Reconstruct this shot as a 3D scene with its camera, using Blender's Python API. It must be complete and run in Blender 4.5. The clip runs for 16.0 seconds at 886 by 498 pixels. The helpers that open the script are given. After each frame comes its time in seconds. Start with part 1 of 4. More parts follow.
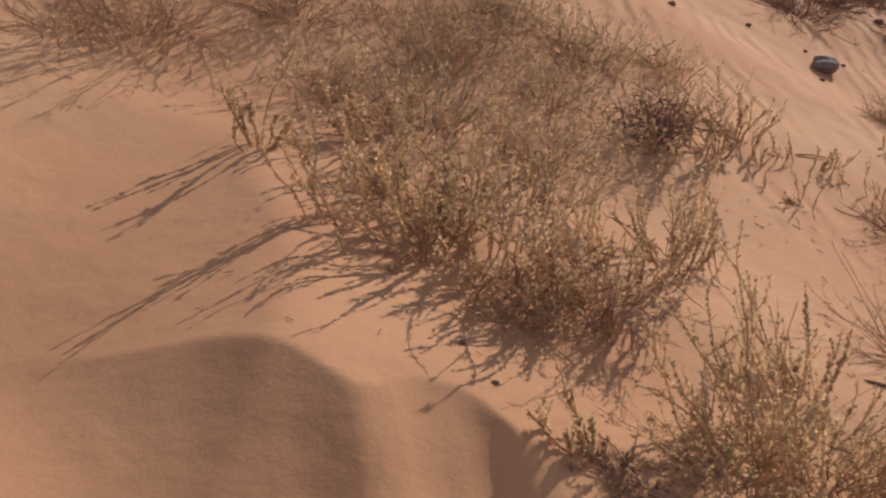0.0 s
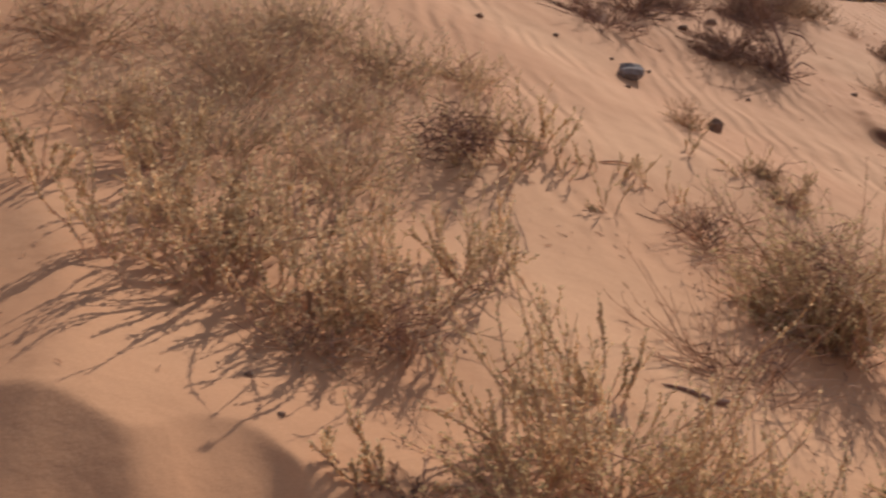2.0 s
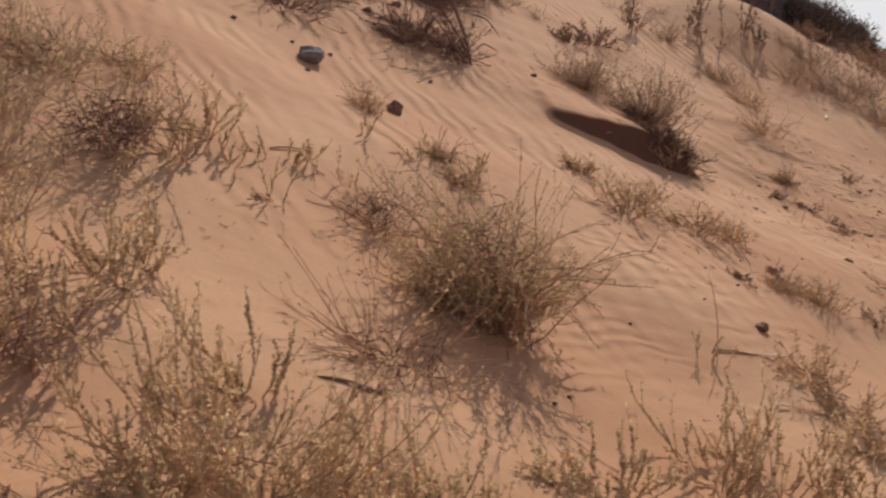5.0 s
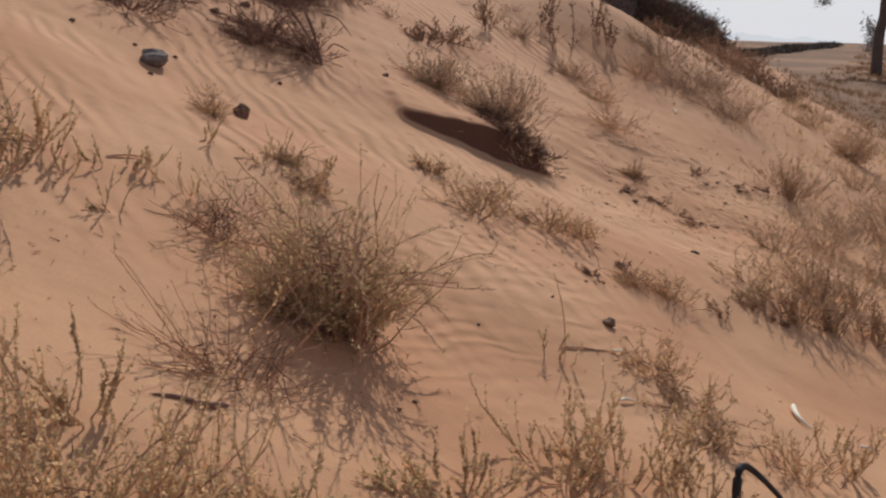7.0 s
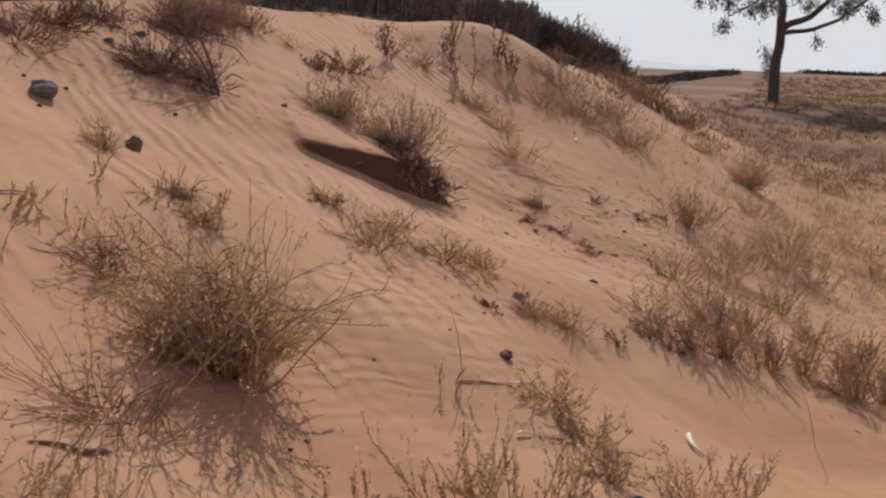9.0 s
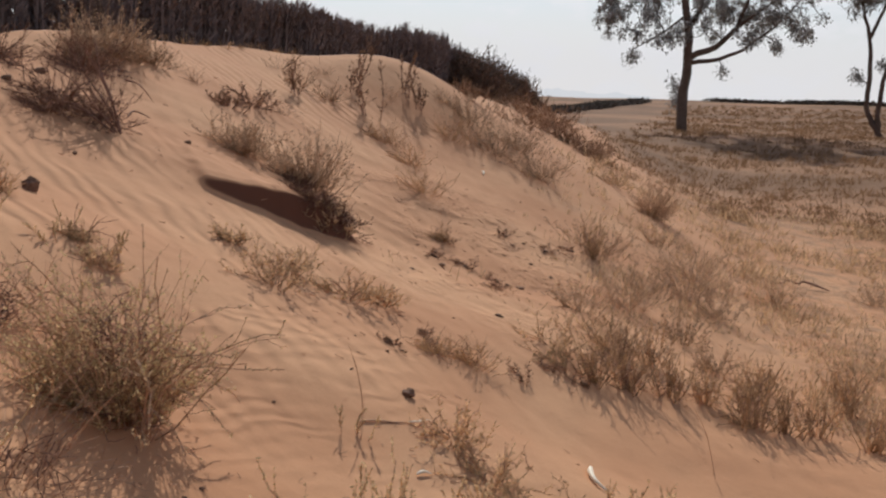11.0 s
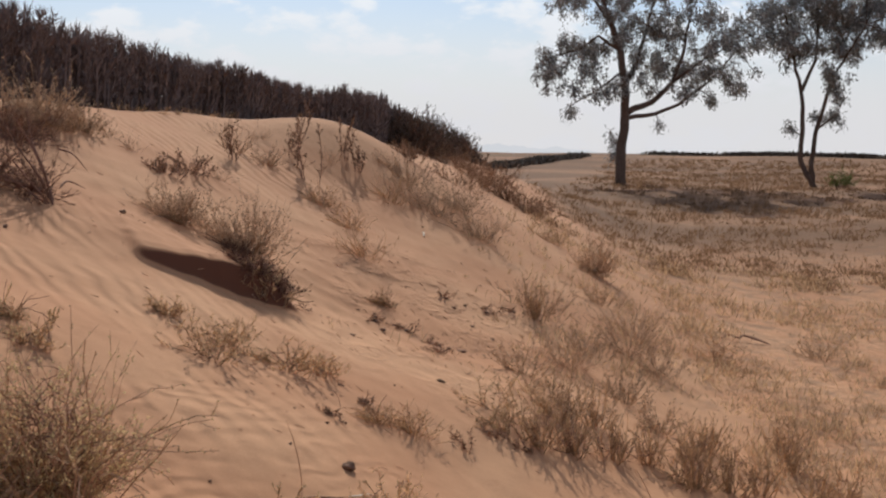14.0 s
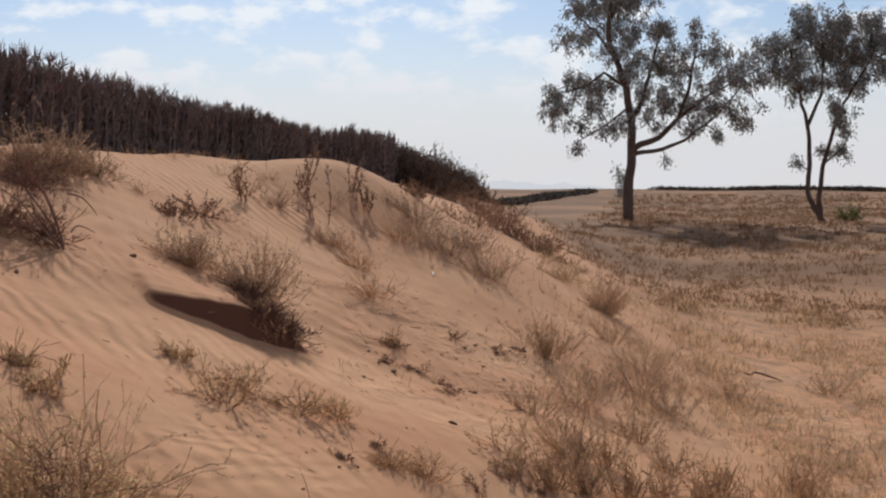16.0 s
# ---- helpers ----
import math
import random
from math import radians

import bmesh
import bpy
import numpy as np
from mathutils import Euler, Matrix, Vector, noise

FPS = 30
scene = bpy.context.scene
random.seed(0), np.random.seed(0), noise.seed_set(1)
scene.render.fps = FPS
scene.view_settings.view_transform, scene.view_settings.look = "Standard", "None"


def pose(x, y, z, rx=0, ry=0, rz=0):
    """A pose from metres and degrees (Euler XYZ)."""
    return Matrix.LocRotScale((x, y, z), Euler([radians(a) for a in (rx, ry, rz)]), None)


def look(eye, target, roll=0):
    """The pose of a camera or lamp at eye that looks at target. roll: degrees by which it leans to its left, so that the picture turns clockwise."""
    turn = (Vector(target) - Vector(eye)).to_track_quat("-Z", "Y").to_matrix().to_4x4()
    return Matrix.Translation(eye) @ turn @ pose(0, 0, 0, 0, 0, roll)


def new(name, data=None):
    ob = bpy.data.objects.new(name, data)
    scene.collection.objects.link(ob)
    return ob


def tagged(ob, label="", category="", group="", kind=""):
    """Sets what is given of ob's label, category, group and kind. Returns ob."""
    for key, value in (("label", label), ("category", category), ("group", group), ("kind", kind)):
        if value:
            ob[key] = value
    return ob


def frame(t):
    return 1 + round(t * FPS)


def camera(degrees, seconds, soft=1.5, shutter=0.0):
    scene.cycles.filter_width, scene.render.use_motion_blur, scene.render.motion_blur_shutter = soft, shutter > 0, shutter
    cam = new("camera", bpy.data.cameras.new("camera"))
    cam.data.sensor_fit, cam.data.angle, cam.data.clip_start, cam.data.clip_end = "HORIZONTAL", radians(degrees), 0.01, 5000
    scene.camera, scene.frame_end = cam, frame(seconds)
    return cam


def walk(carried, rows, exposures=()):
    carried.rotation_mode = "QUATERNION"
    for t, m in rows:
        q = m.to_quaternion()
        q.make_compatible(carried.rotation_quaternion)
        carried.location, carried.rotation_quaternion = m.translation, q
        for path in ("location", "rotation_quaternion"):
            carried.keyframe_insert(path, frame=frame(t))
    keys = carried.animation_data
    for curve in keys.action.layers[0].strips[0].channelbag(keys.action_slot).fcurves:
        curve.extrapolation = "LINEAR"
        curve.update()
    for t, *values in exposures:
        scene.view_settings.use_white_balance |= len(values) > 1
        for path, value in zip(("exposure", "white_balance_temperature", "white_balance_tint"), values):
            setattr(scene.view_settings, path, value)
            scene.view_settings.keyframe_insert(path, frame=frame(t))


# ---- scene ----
cam = camera(39.88, 16.0, soft=2.25, shutter=0.6)
PATH = [
    (0, (0.257, 0.230, 1.327), (0.4997, 2.1808, 0.9597), 3.84),
    (0.5, (0.281, 0.257, 1.321), (0.5542, 2.2044, 0.9588), 3.67),
    (1, (0.318, 0.271, 1.321), (0.6439, 2.2115, 0.9634), 3.38),
    (1.5, (0.373, 0.284, 1.335), (0.7690, 2.2144, 0.9901), 3.18),
    (2, (0.431, 0.294, 1.339), (0.9201, 2.2044, 1.0087), 2.14),
    (2.5, (0.491, 0.313, 1.340), (1.0744, 2.1980, 1.0143), 2.12),
    (3, (0.538, 0.326, 1.341), (1.1968, 2.1851, 1.0081), 2.29),
    (3.5, (0.576, 0.337, 1.337), (1.3063, 2.1677, 0.9970), 2.04),
    (4, (0.610, 0.344, 1.341), (1.4038, 2.1470, 0.9970), 1.98),
    (4.5, (0.646, 0.337, 1.347), (1.4998, 2.1127, 1.0025), 2.02),
    (7, (0.787, 0.303, 1.392), (1.8795, 1.9423, 1.0474), 1.50),
    (7.5, (0.800, 0.305, 1.395), (1.9296, 1.9195, 1.0517), 1.46),
    (8, (0.828, 0.308, 1.405), (1.9900, 1.9016, 1.0756), 1.42),
    (8.5, (0.842, 0.300, 1.415), (2.0333, 1.8754, 1.1002), 1.47),
    (9, (0.861, 0.296, 1.424), (2.0772, 1.8559, 1.1253), 1.64),
    (11.5, (0.923, 0.224, 1.490), (2.2696, 1.6839, 1.2520), 1.48),
    (12, (0.934, 0.220, 1.497), (2.2985, 1.6648, 1.2718), 1.49),
    (12.5, (0.925, 0.211, 1.519), (2.3027, 1.6459, 1.3090), 1.22),
    (13, (0.944, 0.217, 1.529), (2.3273, 1.6488, 1.3348), 1.11),
    (13.5, (0.958, 0.231, 1.534), (2.3491, 1.6574, 1.3575), 0.86),
    (14, (0.966, 0.248, 1.542), (2.3620, 1.6720, 1.3854), 0.54),
    (14.5, (0.957, 0.247, 1.552), (2.3571, 1.6691, 1.4125), 0.55),
    (15, (0.963, 0.252, 1.553), (2.3580, 1.6791, 1.4297), 0.04),
    (15.5, (0.958, 0.252, 1.567), (2.3499, 1.6843, 1.4587), -0.01),
    (16, (0.960, 0.265, 1.570), (2.3490, 1.7008, 1.4738), -0.05),
]
EXPOSURES = [(0.0, 0.14, 6550, 12), (2.0, 0.17, 6500, 12), (4.0, 0.12, 6400, 10), (7.0, -0.04, 6170, 8), (8.5, -0.06, 6060, 8), (11.5, 0.0, 6300, 8), (16.0, -0.06, 6210, 8)]
walk(cam, [(t, look(eye, target, roll)) for t, eye, target, roll in PATH], EXPOSURES)

SUN_TURN, SUN_HIGH = 37.0, 35.5
sun_way = Vector((math.cos(radians(SUN_HIGH)) * math.sin(radians(SUN_TURN)), math.cos(radians(SUN_HIGH)) * math.cos(radians(SUN_TURN)), math.sin(radians(SUN_HIGH))))
sun = new("sun", bpy.data.lights.new("sun", "SUN"))
sun.data.energy, sun.data.angle, sun.data.color = 4.0, radians(0.5), (1.0, 0.94, 0.87)
sun.matrix_world = look(sun_way * 60, (0, 0, 0))

world = bpy.data.worlds.new("sky")
scene.world = world
world.use_nodes = True


def sky_world():
    nt = world.node_tree
    nt.nodes.clear()
    add, link = nt.nodes.new, nt.links.new
    out, back = add("ShaderNodeOutputWorld"), add("ShaderNodeBackground")
    sky = add("ShaderNodeTexSky")
    sky.sky_type, sky.sun_disc = "NISHITA", False
    sky.sun_elevation, sky.sun_rotation = radians(SUN_HIGH), radians(SUN_TURN)
    sky.air_density, sky.dust_density, sky.altitude = 1.0, 0.5, 300
    co, sep = add("ShaderNodeTexCoord"), add("ShaderNodeSeparateXYZ")
    link(co.outputs["Generated"], sep.inputs[0])
    flat = add("ShaderNodeMapping")
    flat.inputs["Scale"].default_value = (1.0, 1.0, 2.1)
    link(co.outputs["Generated"], flat.inputs[0])
    puff = add("ShaderNodeTexNoise")
    puff.inputs["Scale"].default_value, puff.inputs["Detail"].default_value, puff.inputs["Roughness"].default_value = 19.0, 8, 0.56
    link(flat.outputs[0], puff.inputs["Vector"])
    cloud = add("ShaderNodeMapRange")
    cloud.interpolation_type = "SMOOTHSTEP"
    for k, v in zip((1, 2, 3, 4), CLOUD):
        cloud.inputs[k].default_value = v
    link(puff.outputs["Fac"], cloud.inputs[0])
    haze = add("ShaderNodeMapRange")
    haze.interpolation_type = "SMOOTHSTEP"
    for k, v in zip((1, 2, 3, 4), HAZE):
        haze.inputs[k].default_value = v
    link(sep.outputs["Z"], haze.inputs[0])
    thin = add("ShaderNodeMapRange")
    thin.interpolation_type = "SMOOTHSTEP"
    for k, v in zip((1, 2, 3, 4), (0.12, 0.6, 1.0, 0.45)):
        thin.inputs[k].default_value = v
    link(sep.outputs["Z"], thin.inputs[0])
    cover = add("ShaderNodeMath")
    cover.operation = "MULTIPLY"
    link(cloud.outputs[0], cover.inputs[0])
    link(thin.outputs[0], cover.inputs[1])
    dim = add("ShaderNodeVectorMath")
    dim.operation = "MULTIPLY"
    dim.inputs[1].default_value = CLEAR
    link(sky.outputs[0], dim.inputs[0])
    last = dim.outputs[0]
    for fac, colour in ((cover, CLOUD_COLOUR), (haze, HAZE_COLOUR)):
        mix = add("ShaderNodeMix")
        mix.data_type = "RGBA"
        link(fac.outputs[0], mix.inputs["Factor"])
        link(last, mix.inputs["A"])
        mix.inputs["B"].default_value = colour
        last = mix.outputs["Result"]
    link(last, back.inputs[0])
    back.inputs[1].default_value = SKY
    link(back.outputs[0], out.inputs[0])


SKY, CLEAR = 0.12, (0.60, 0.62, 0.70)
CLOUD = (0.47, 0.64, 0.0, 0.95)
HAZE = (0.02, 0.15, 0.95, 0.08)
CLOUD_COLOUR, HAZE_COLOUR = (7.7, 7.8, 8.0, 1), (6.3, 6.08, 6.16, 1)
sky_world()


# ---- materials ----
def shader(name, colour, rough=0.9, spread=0.25, scale=6.0, fine=60.0, bump=0.0, spec=0.08, per_object=0.0, per_piece=0.0, through_light=0.0):
    """A rough surface with colour that varies at two scales, fine relief, and variation from thing to thing."""
    m = bpy.data.materials.new(name)
    m.use_nodes = True
    nt = m.node_tree
    add, link = nt.nodes.new, nt.links.new
    bsdf = nt.nodes["Principled BSDF"]
    bsdf.inputs["Roughness"].default_value, bsdf.inputs["Specular IOR Level"].default_value = rough, spec
    where = add("ShaderNodeNewGeometry")
    parts = []
    for s, d in ((scale, 3), (fine, 2)):
        n = add("ShaderNodeTexNoise")
        n.inputs["Scale"].default_value, n.inputs["Detail"].default_value = s, d
        link(where.outputs["Position"], n.inputs["Vector"])
        parts.append(n.outputs["Fac"])
    total = add("ShaderNodeMath")
    total.operation = "ADD"
    link(parts[0], total.inputs[0])
    link(parts[1], total.inputs[1])
    value = add("ShaderNodeMapRange")
    for k, v in zip((1, 2, 3, 4), (0.6, 1.4, 1 - spread, 1 + spread)):
        value.inputs[k].default_value = v
    link(total.outputs[0], value.inputs[0])
    last = value.outputs[0]
    for source, amount in (("object", per_object), ("piece", per_piece)):
        if amount:
            info = add("ShaderNodeObjectInfo") if source == "object" else where
            vary = add("ShaderNodeMapRange")
            vary.inputs[3].default_value, vary.inputs[4].default_value = 1 - amount, 1 + amount
            link(info.outputs["Random" if source == "object" else "Random Per Island"], vary.inputs[0])
            times = add("ShaderNodeMath")
            times.operation = "MULTIPLY"
            link(last, times.inputs[0])
            link(vary.outputs[0], times.inputs[1])
            last = times.outputs[0]
    hue = add("ShaderNodeHueSaturation")
    hue.inputs["Color"].default_value = (*colour, 1)
    link(last, hue.inputs["Value"])
    link(hue.outputs[0], bsdf.inputs["Base Color"])
    if bump:
        b = add("ShaderNodeBump")
        b.inputs["Strength"].default_value, b.inputs["Distance"].default_value = 0.6, bump
        link(total.outputs[0], b.inputs["Height"])
        link(b.outputs[0], bsdf.inputs["Normal"])
    if through_light:
        leaf, share = add("ShaderNodeBsdfTranslucent"), add("ShaderNodeMixShader")
        link(hue.outputs[0], leaf.inputs[0])
        share.inputs[0].default_value = through_light
        link(bsdf.outputs[0], share.inputs[1])
        link(leaf.outputs[0], share.inputs[2])
        link(share.outputs[0], nt.nodes["Material Output"].inputs[0])
    return m


def sand_material():
    """Blown sand: pale and rippled on the dune, with litter and dry crust on the plain."""
    m = bpy.data.materials.new("sand")
    m.use_nodes = True
    nt = m.node_tree
    add, link = nt.nodes.new, nt.links.new
    bsdf = nt.nodes["Principled BSDF"]
    bsdf.inputs["Roughness"].default_value, bsdf.inputs["Specular IOR Level"].default_value = 0.95, 0.1
    geometry = add("ShaderNodeNewGeometry")
    place = geometry.outputs["Position"]

    def math_node(op, a, b=0.0, c=None):
        n = add("ShaderNodeMath")
        n.operation = op
        for k, v in enumerate((a, b) if c is None else (a, b, c)):
            if isinstance(v, (int, float)):
                n.inputs[k].default_value = v
            else:
                link(v, n.inputs[k])
        return n.outputs[0]

    def noise_node(scale, detail=3, vector=None, rough=0.5):
        n = add("ShaderNodeTexNoise")
        n.inputs["Scale"].default_value, n.inputs["Detail"].default_value, n.inputs["Roughness"].default_value = scale, detail, rough
        link(place if vector is None else vector, n.inputs["Vector"])
        return n.outputs["Fac"]

    def ramp(value, a, b, lo=0.0, hi=1.0):
        n = add("ShaderNodeMapRange")
        n.interpolation_type = "SMOOTHSTEP"
        for k, v in zip((1, 2, 3, 4), (a, b, lo, hi)):
            n.inputs[k].default_value = v
        link(value, n.inputs[0])
        return n.outputs[0]

    def blend(fac, a, b):
        n = add("ShaderNodeMix")
        n.data_type = "RGBA"
        link(fac, n.inputs["Factor"])
        for key, v in (("A", a), ("B", b)):
            if isinstance(v, tuple):
                n.inputs[key].default_value = (*v, 1)
            else:
                link(v, n.inputs[key])
        return n.outputs["Result"]

    sep = add("ShaderNodeSeparateXYZ")
    link(place, sep.inputs[0])
    x, y = sep.outputs["X"], sep.outputs["Y"]
    u = math_node("ADD", math_node("MULTIPLY", x, -0.595), math_node("MULTIPLY", y, 0.804))
    v = math_node("ADD", math_node("MULTIPLY", x, 0.804), math_node("MULTIPLY", y, 0.595))
    colour = blend(ramp(noise_node(0.8, 4), 0.35, 0.7), SAND, SAND_PALE)
    colour = blend(ramp(noise_node(190, 2), 0.3, 0.75, 0.0, 0.35), colour, SAND_DARK)
    colour = blend(ramp(noise_node(3.2, 6, rough=0.7), 0.48, 0.72, 0.0, 0.38), colour, SAND_DARK)
    # dry crust, litter and low herbs on the plain
    low = math_node("ADD", math_node("SUBTRACT", u, ramp(v, 10.0, 45.0, 0.0, 4.5)), math_node("MULTIPLY", noise_node(0.5, 4), 2.4))
    low = math_node("SUBTRACT", low, ramp(v, 50.0, 60.0, 0.0, 60.0))
    plain = math_node("MULTIPLY", ramp(low, 0.6, -0.9), ramp(v, 6.0, 11.0))
    litter = ramp(noise_node(2.6, 6, rough=0.7), 0.44, 0.62)
    colour = blend(math_node("MULTIPLY", plain, math_node("MULTIPLY", litter, 0.75)), colour, LITTER)
    far = math_node("MULTIPLY", ramp(v, 16.0, 36.0), plain)
    colour = blend(math_node("MULTIPLY", far, ramp(noise_node(0.12, 5), 0.3, 0.6, 0.5, 1.0)), colour, SCRUB)
    # steep broken faces are coloured darker: the bank's shade painted into the sand
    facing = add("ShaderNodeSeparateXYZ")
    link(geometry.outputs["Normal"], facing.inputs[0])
    colour = blend(ramp(facing.outputs["Z"], 0.78, 0.62), colour, SAND_SHADE)
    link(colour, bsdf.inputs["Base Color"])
    # ripples: down the slope on the dune, across the view on its foot
    wob = math_node("MULTIPLY", noise_node(1.2, 3), 3.8)
    down = math_node("SINE", math_node("MULTIPLY", math_node("ADD", math_node("ADD", x, math_node("MULTIPLY", y, -0.10)), math_node("MULTIPLY", noise_node(0.9, 3), 0.55)), 42.0))
    cross = math_node("SINE", math_node("MULTIPLY", math_node("ADD", math_node("ADD", y, math_node("MULTIPLY", x, -0.12)), math_node("MULTIPLY", wob, 0.20)), 46.0))

    def near_to(px, py, far_edge, near_edge):
        dx, dy = math_node("SUBTRACT", x, px), math_node("SUBTRACT", y, py)
        return ramp(math_node("SQRT", math_node("ADD", math_node("MULTIPLY", dx, dx), math_node("MULTIPLY", dy, dy))), far_edge, near_edge)

    patchy = ramp(noise_node(1.1, 3), 0.36, 0.60)
    a = math_node("MULTIPLY", down, math_node("MULTIPLY", math_node("ADD", near_to(3.5, 7.1, 3.4, 1.4), math_node("MULTIPLY", near_to(8.4, 11.8, 2.6, 1.0), 0.8)), patchy))
    b = math_node("MULTIPLY", cross, math_node("MULTIPLY", near_to(4.0, 4.9, 1.7, 0.6), patchy))
    c = math_node("MULTIPLY", cross, math_node("MULTIPLY", near_to(7.6, 8.6, 2.0, 0.8), math_node("MULTIPLY", patchy, 0.3)))
    b = math_node("ADD", b, c)
    relief = math_node("ADD", math_node("MULTIPLY", a, 0.0062), math_node("MULTIPLY", b, 0.0024))
    relief = math_node("ADD", relief, math_node("MULTIPLY", noise_node(5, 4), 0.010))
    relief = math_node("ADD", relief, math_node("MULTIPLY", noise_node(140, 2), 0.0006))
    scuffed = math_node("MULTIPLY", near_to(8.0, 7.6, 3.0, 1.2), ramp(noise_node(1.7, 2), 0.45, 0.6))
    relief = math_node("ADD", relief, math_node("MULTIPLY", math_node("MULTIPLY", noise_node(13, 4), scuffed), 0.032))
    relief = math_node("ADD", relief, math_node("MULTIPLY", math_node("MULTIPLY", noise_node(6, 5), plain), 0.06))
    bump = add("ShaderNodeBump")
    bump.inputs["Strength"].default_value, bump.inputs["Distance"].default_value = 1.0, 1.0
    link(relief, bump.inputs["Height"])
    link(bump.outputs[0], bsdf.inputs["Normal"])
    return m


SAND, SAND_PALE, SAND_DARK = (0.51, 0.258, 0.132), (0.59, 0.328, 0.175), (0.355, 0.166, 0.081)
# near-black sand tone that paints the shade of steep faces
SAND_SHADE = (0.14, 0.060, 0.036)
LITTER, SCRUB = (0.28, 0.165, 0.095), (0.19, 0.104, 0.056)
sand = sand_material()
twig = shader("twig_bark", (0.46, 0.27, 0.165), per_object=0.15, per_piece=0.35)
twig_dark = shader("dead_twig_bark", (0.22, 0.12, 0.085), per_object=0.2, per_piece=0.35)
leaf_olive = shader("saltbush_leaf", (0.58, 0.41, 0.235), per_object=0.15, per_piece=0.32, through_light=0.45)
leaf_green = shader("broom_leaf", (0.52, 0.385, 0.20), per_object=0.1, per_piece=0.35, through_light=0.45)
leaf_mat = shader("herb_leaf", (0.54, 0.40, 0.21), per_object=0.1, per_piece=0.4, through_light=0.4)
straw = shader("dry_straw", (0.53, 0.35, 0.20), per_object=0.2, per_piece=0.4, through_light=0.35)
straw_dull = shader("grey_straw", (0.48, 0.325, 0.21), per_object=0.2, per_piece=0.4, through_light=0.3)
# root colour kept very dark, so the roots also read as shade
root_shade_bark = shader("root_shade_bark", (0.10, 0.05, 0.038), per_piece=0.3)
herb_far = shader("far_dry_herb", (0.25, 0.143, 0.078), per_piece=0.2, scale=0.3, spread=0.3, through_light=0.4)
leaf_brown = shader("withered_leaf", (0.29, 0.172, 0.108), per_piece=0.4, through_light=0.2)
leaf_gum = shader("gum_leaf", (0.27, 0.25, 0.225), rough=0.6, spec=0.4, per_piece=0.45, through_light=0.15)
bark = shader("gum_bark", (0.115, 0.08, 0.062), scale=2.0, fine=14.0, bump=0.03, spread=0.4)
frond = shader("dry_palm_frond", (0.205, 0.155, 0.138), per_object=0.1, per_piece=0.2, scale=1.2)
bush_dark = shader("dark_bush_leaf", (0.14, 0.112, 0.086), per_piece=0.35, scale=2.0)
stone_grey = shader("grey_stone", (0.20, 0.16, 0.14), bump=0.008, scale=18.0, spread=0.4)
stone_brown = shader("brown_stone", (0.19, 0.11, 0.072), bump=0.006, scale=25.0, spread=0.4)
dung = shader("dark_dropping", (0.20, 0.115, 0.075), bump=0.004, scale=40.0, spread=0.5, per_object=0.4)
bone = shader("bleached_bone", (0.80, 0.70, 0.54), rough=0.55, bump=0.001, scale=30.0, spread=0.1)
dead_wood = shader("blackened_wood", (0.045, 0.036, 0.032), rough=0.7, scale=30.0, bump=0.002)
herb = shader("green_herb", (0.13, 0.17, 0.045), per_piece=0.4, through_light=0.3)


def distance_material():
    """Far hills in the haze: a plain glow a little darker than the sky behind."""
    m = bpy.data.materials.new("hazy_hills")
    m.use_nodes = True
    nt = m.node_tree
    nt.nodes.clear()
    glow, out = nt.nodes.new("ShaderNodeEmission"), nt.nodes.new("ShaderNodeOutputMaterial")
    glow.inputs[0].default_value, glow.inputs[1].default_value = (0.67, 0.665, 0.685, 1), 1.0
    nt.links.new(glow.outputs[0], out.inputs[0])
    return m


hills_haze = distance_material()


# ---- the lie of the land: dune slope, plain, crest, mounds ----
MOUNDS = [
    (-0.5, 5.2, 1.2, -0.395), (0.3, 3.6, 1.0, 0.025), (1.3, 4.4, 1.0, 0.032), (0.7, 0.2, 1.1, 0.62),
    (2.4, 4.1, 0.9, 0.053), (3.3, 4.3, 0.9, -0.134), (2.6, 6.4, 1.2, 0.019), (4.3, 7.4, 1.0, -0.115),
    (5.6, 8.2, 0.9, 0.096), (6.6, 7.6, 0.9, -0.099), (4.8, 6.0, 1.0, 0.041), (4.7, 4.6, 0.9, 0.064),
    (5.9, 4.6, 1.0, -0.167), (7.4, 5.4, 1.2, 0.069), (7.6, 7.4, 1.0, -0.076), (9.0, 8.6, 1.3, 0.006),
    (10.3, 11.2, 1.5, 0.066), (11.3, 8.2, 1.8, 0.107), (13.5, 10.2, 2.0, 0.207), (10.7, 5.2, 2.0, -0.041),
    (14.2, 7.6, 2.2, -0.096), (8.0, 12.8, 1.6, 0.095), (12.0, 14.0, 2.2, 0.418), (17.5, 16.5, 3.0, 0.28),
    (-0.25, 4.20, 0.35, 0.05), (6.11, 11.31, 1.2, 0.19), (9.76, 13.62, 0.9, -0.05), (11.08, 14.28, 0.8, -0.30), (10.70, 12.95, 0.7, 0.06), (11.07, 12.65, 0.85, 0.30), (12.21, 13.0, 1.2, 0.20),
]


# the lip of the near slip face: three lobes
LIP_X = (-0.6, 0.05, 0.27, 0.44, 0.52, 0.70, 0.83, 0.95, 1.2, 1.6)
LIP_Y = (3.30, 3.20, 3.11, 2.96, 3.06, 3.06, 2.86, 2.95, 2.93, 2.9)
SHOULDER = 0.46


def smax(a, b, k):
    return 0.5 * (a + b + np.sqrt((a - b) ** 2 + k * k))


def smin(a, b, k):
    return 0.5 * (a + b - np.sqrt((a - b) ** 2 + k * k))


def step(a, b, s):
    q = np.clip((s - a) / (b - a), 0, 1)
    return q * q * (3 - 2 * q)


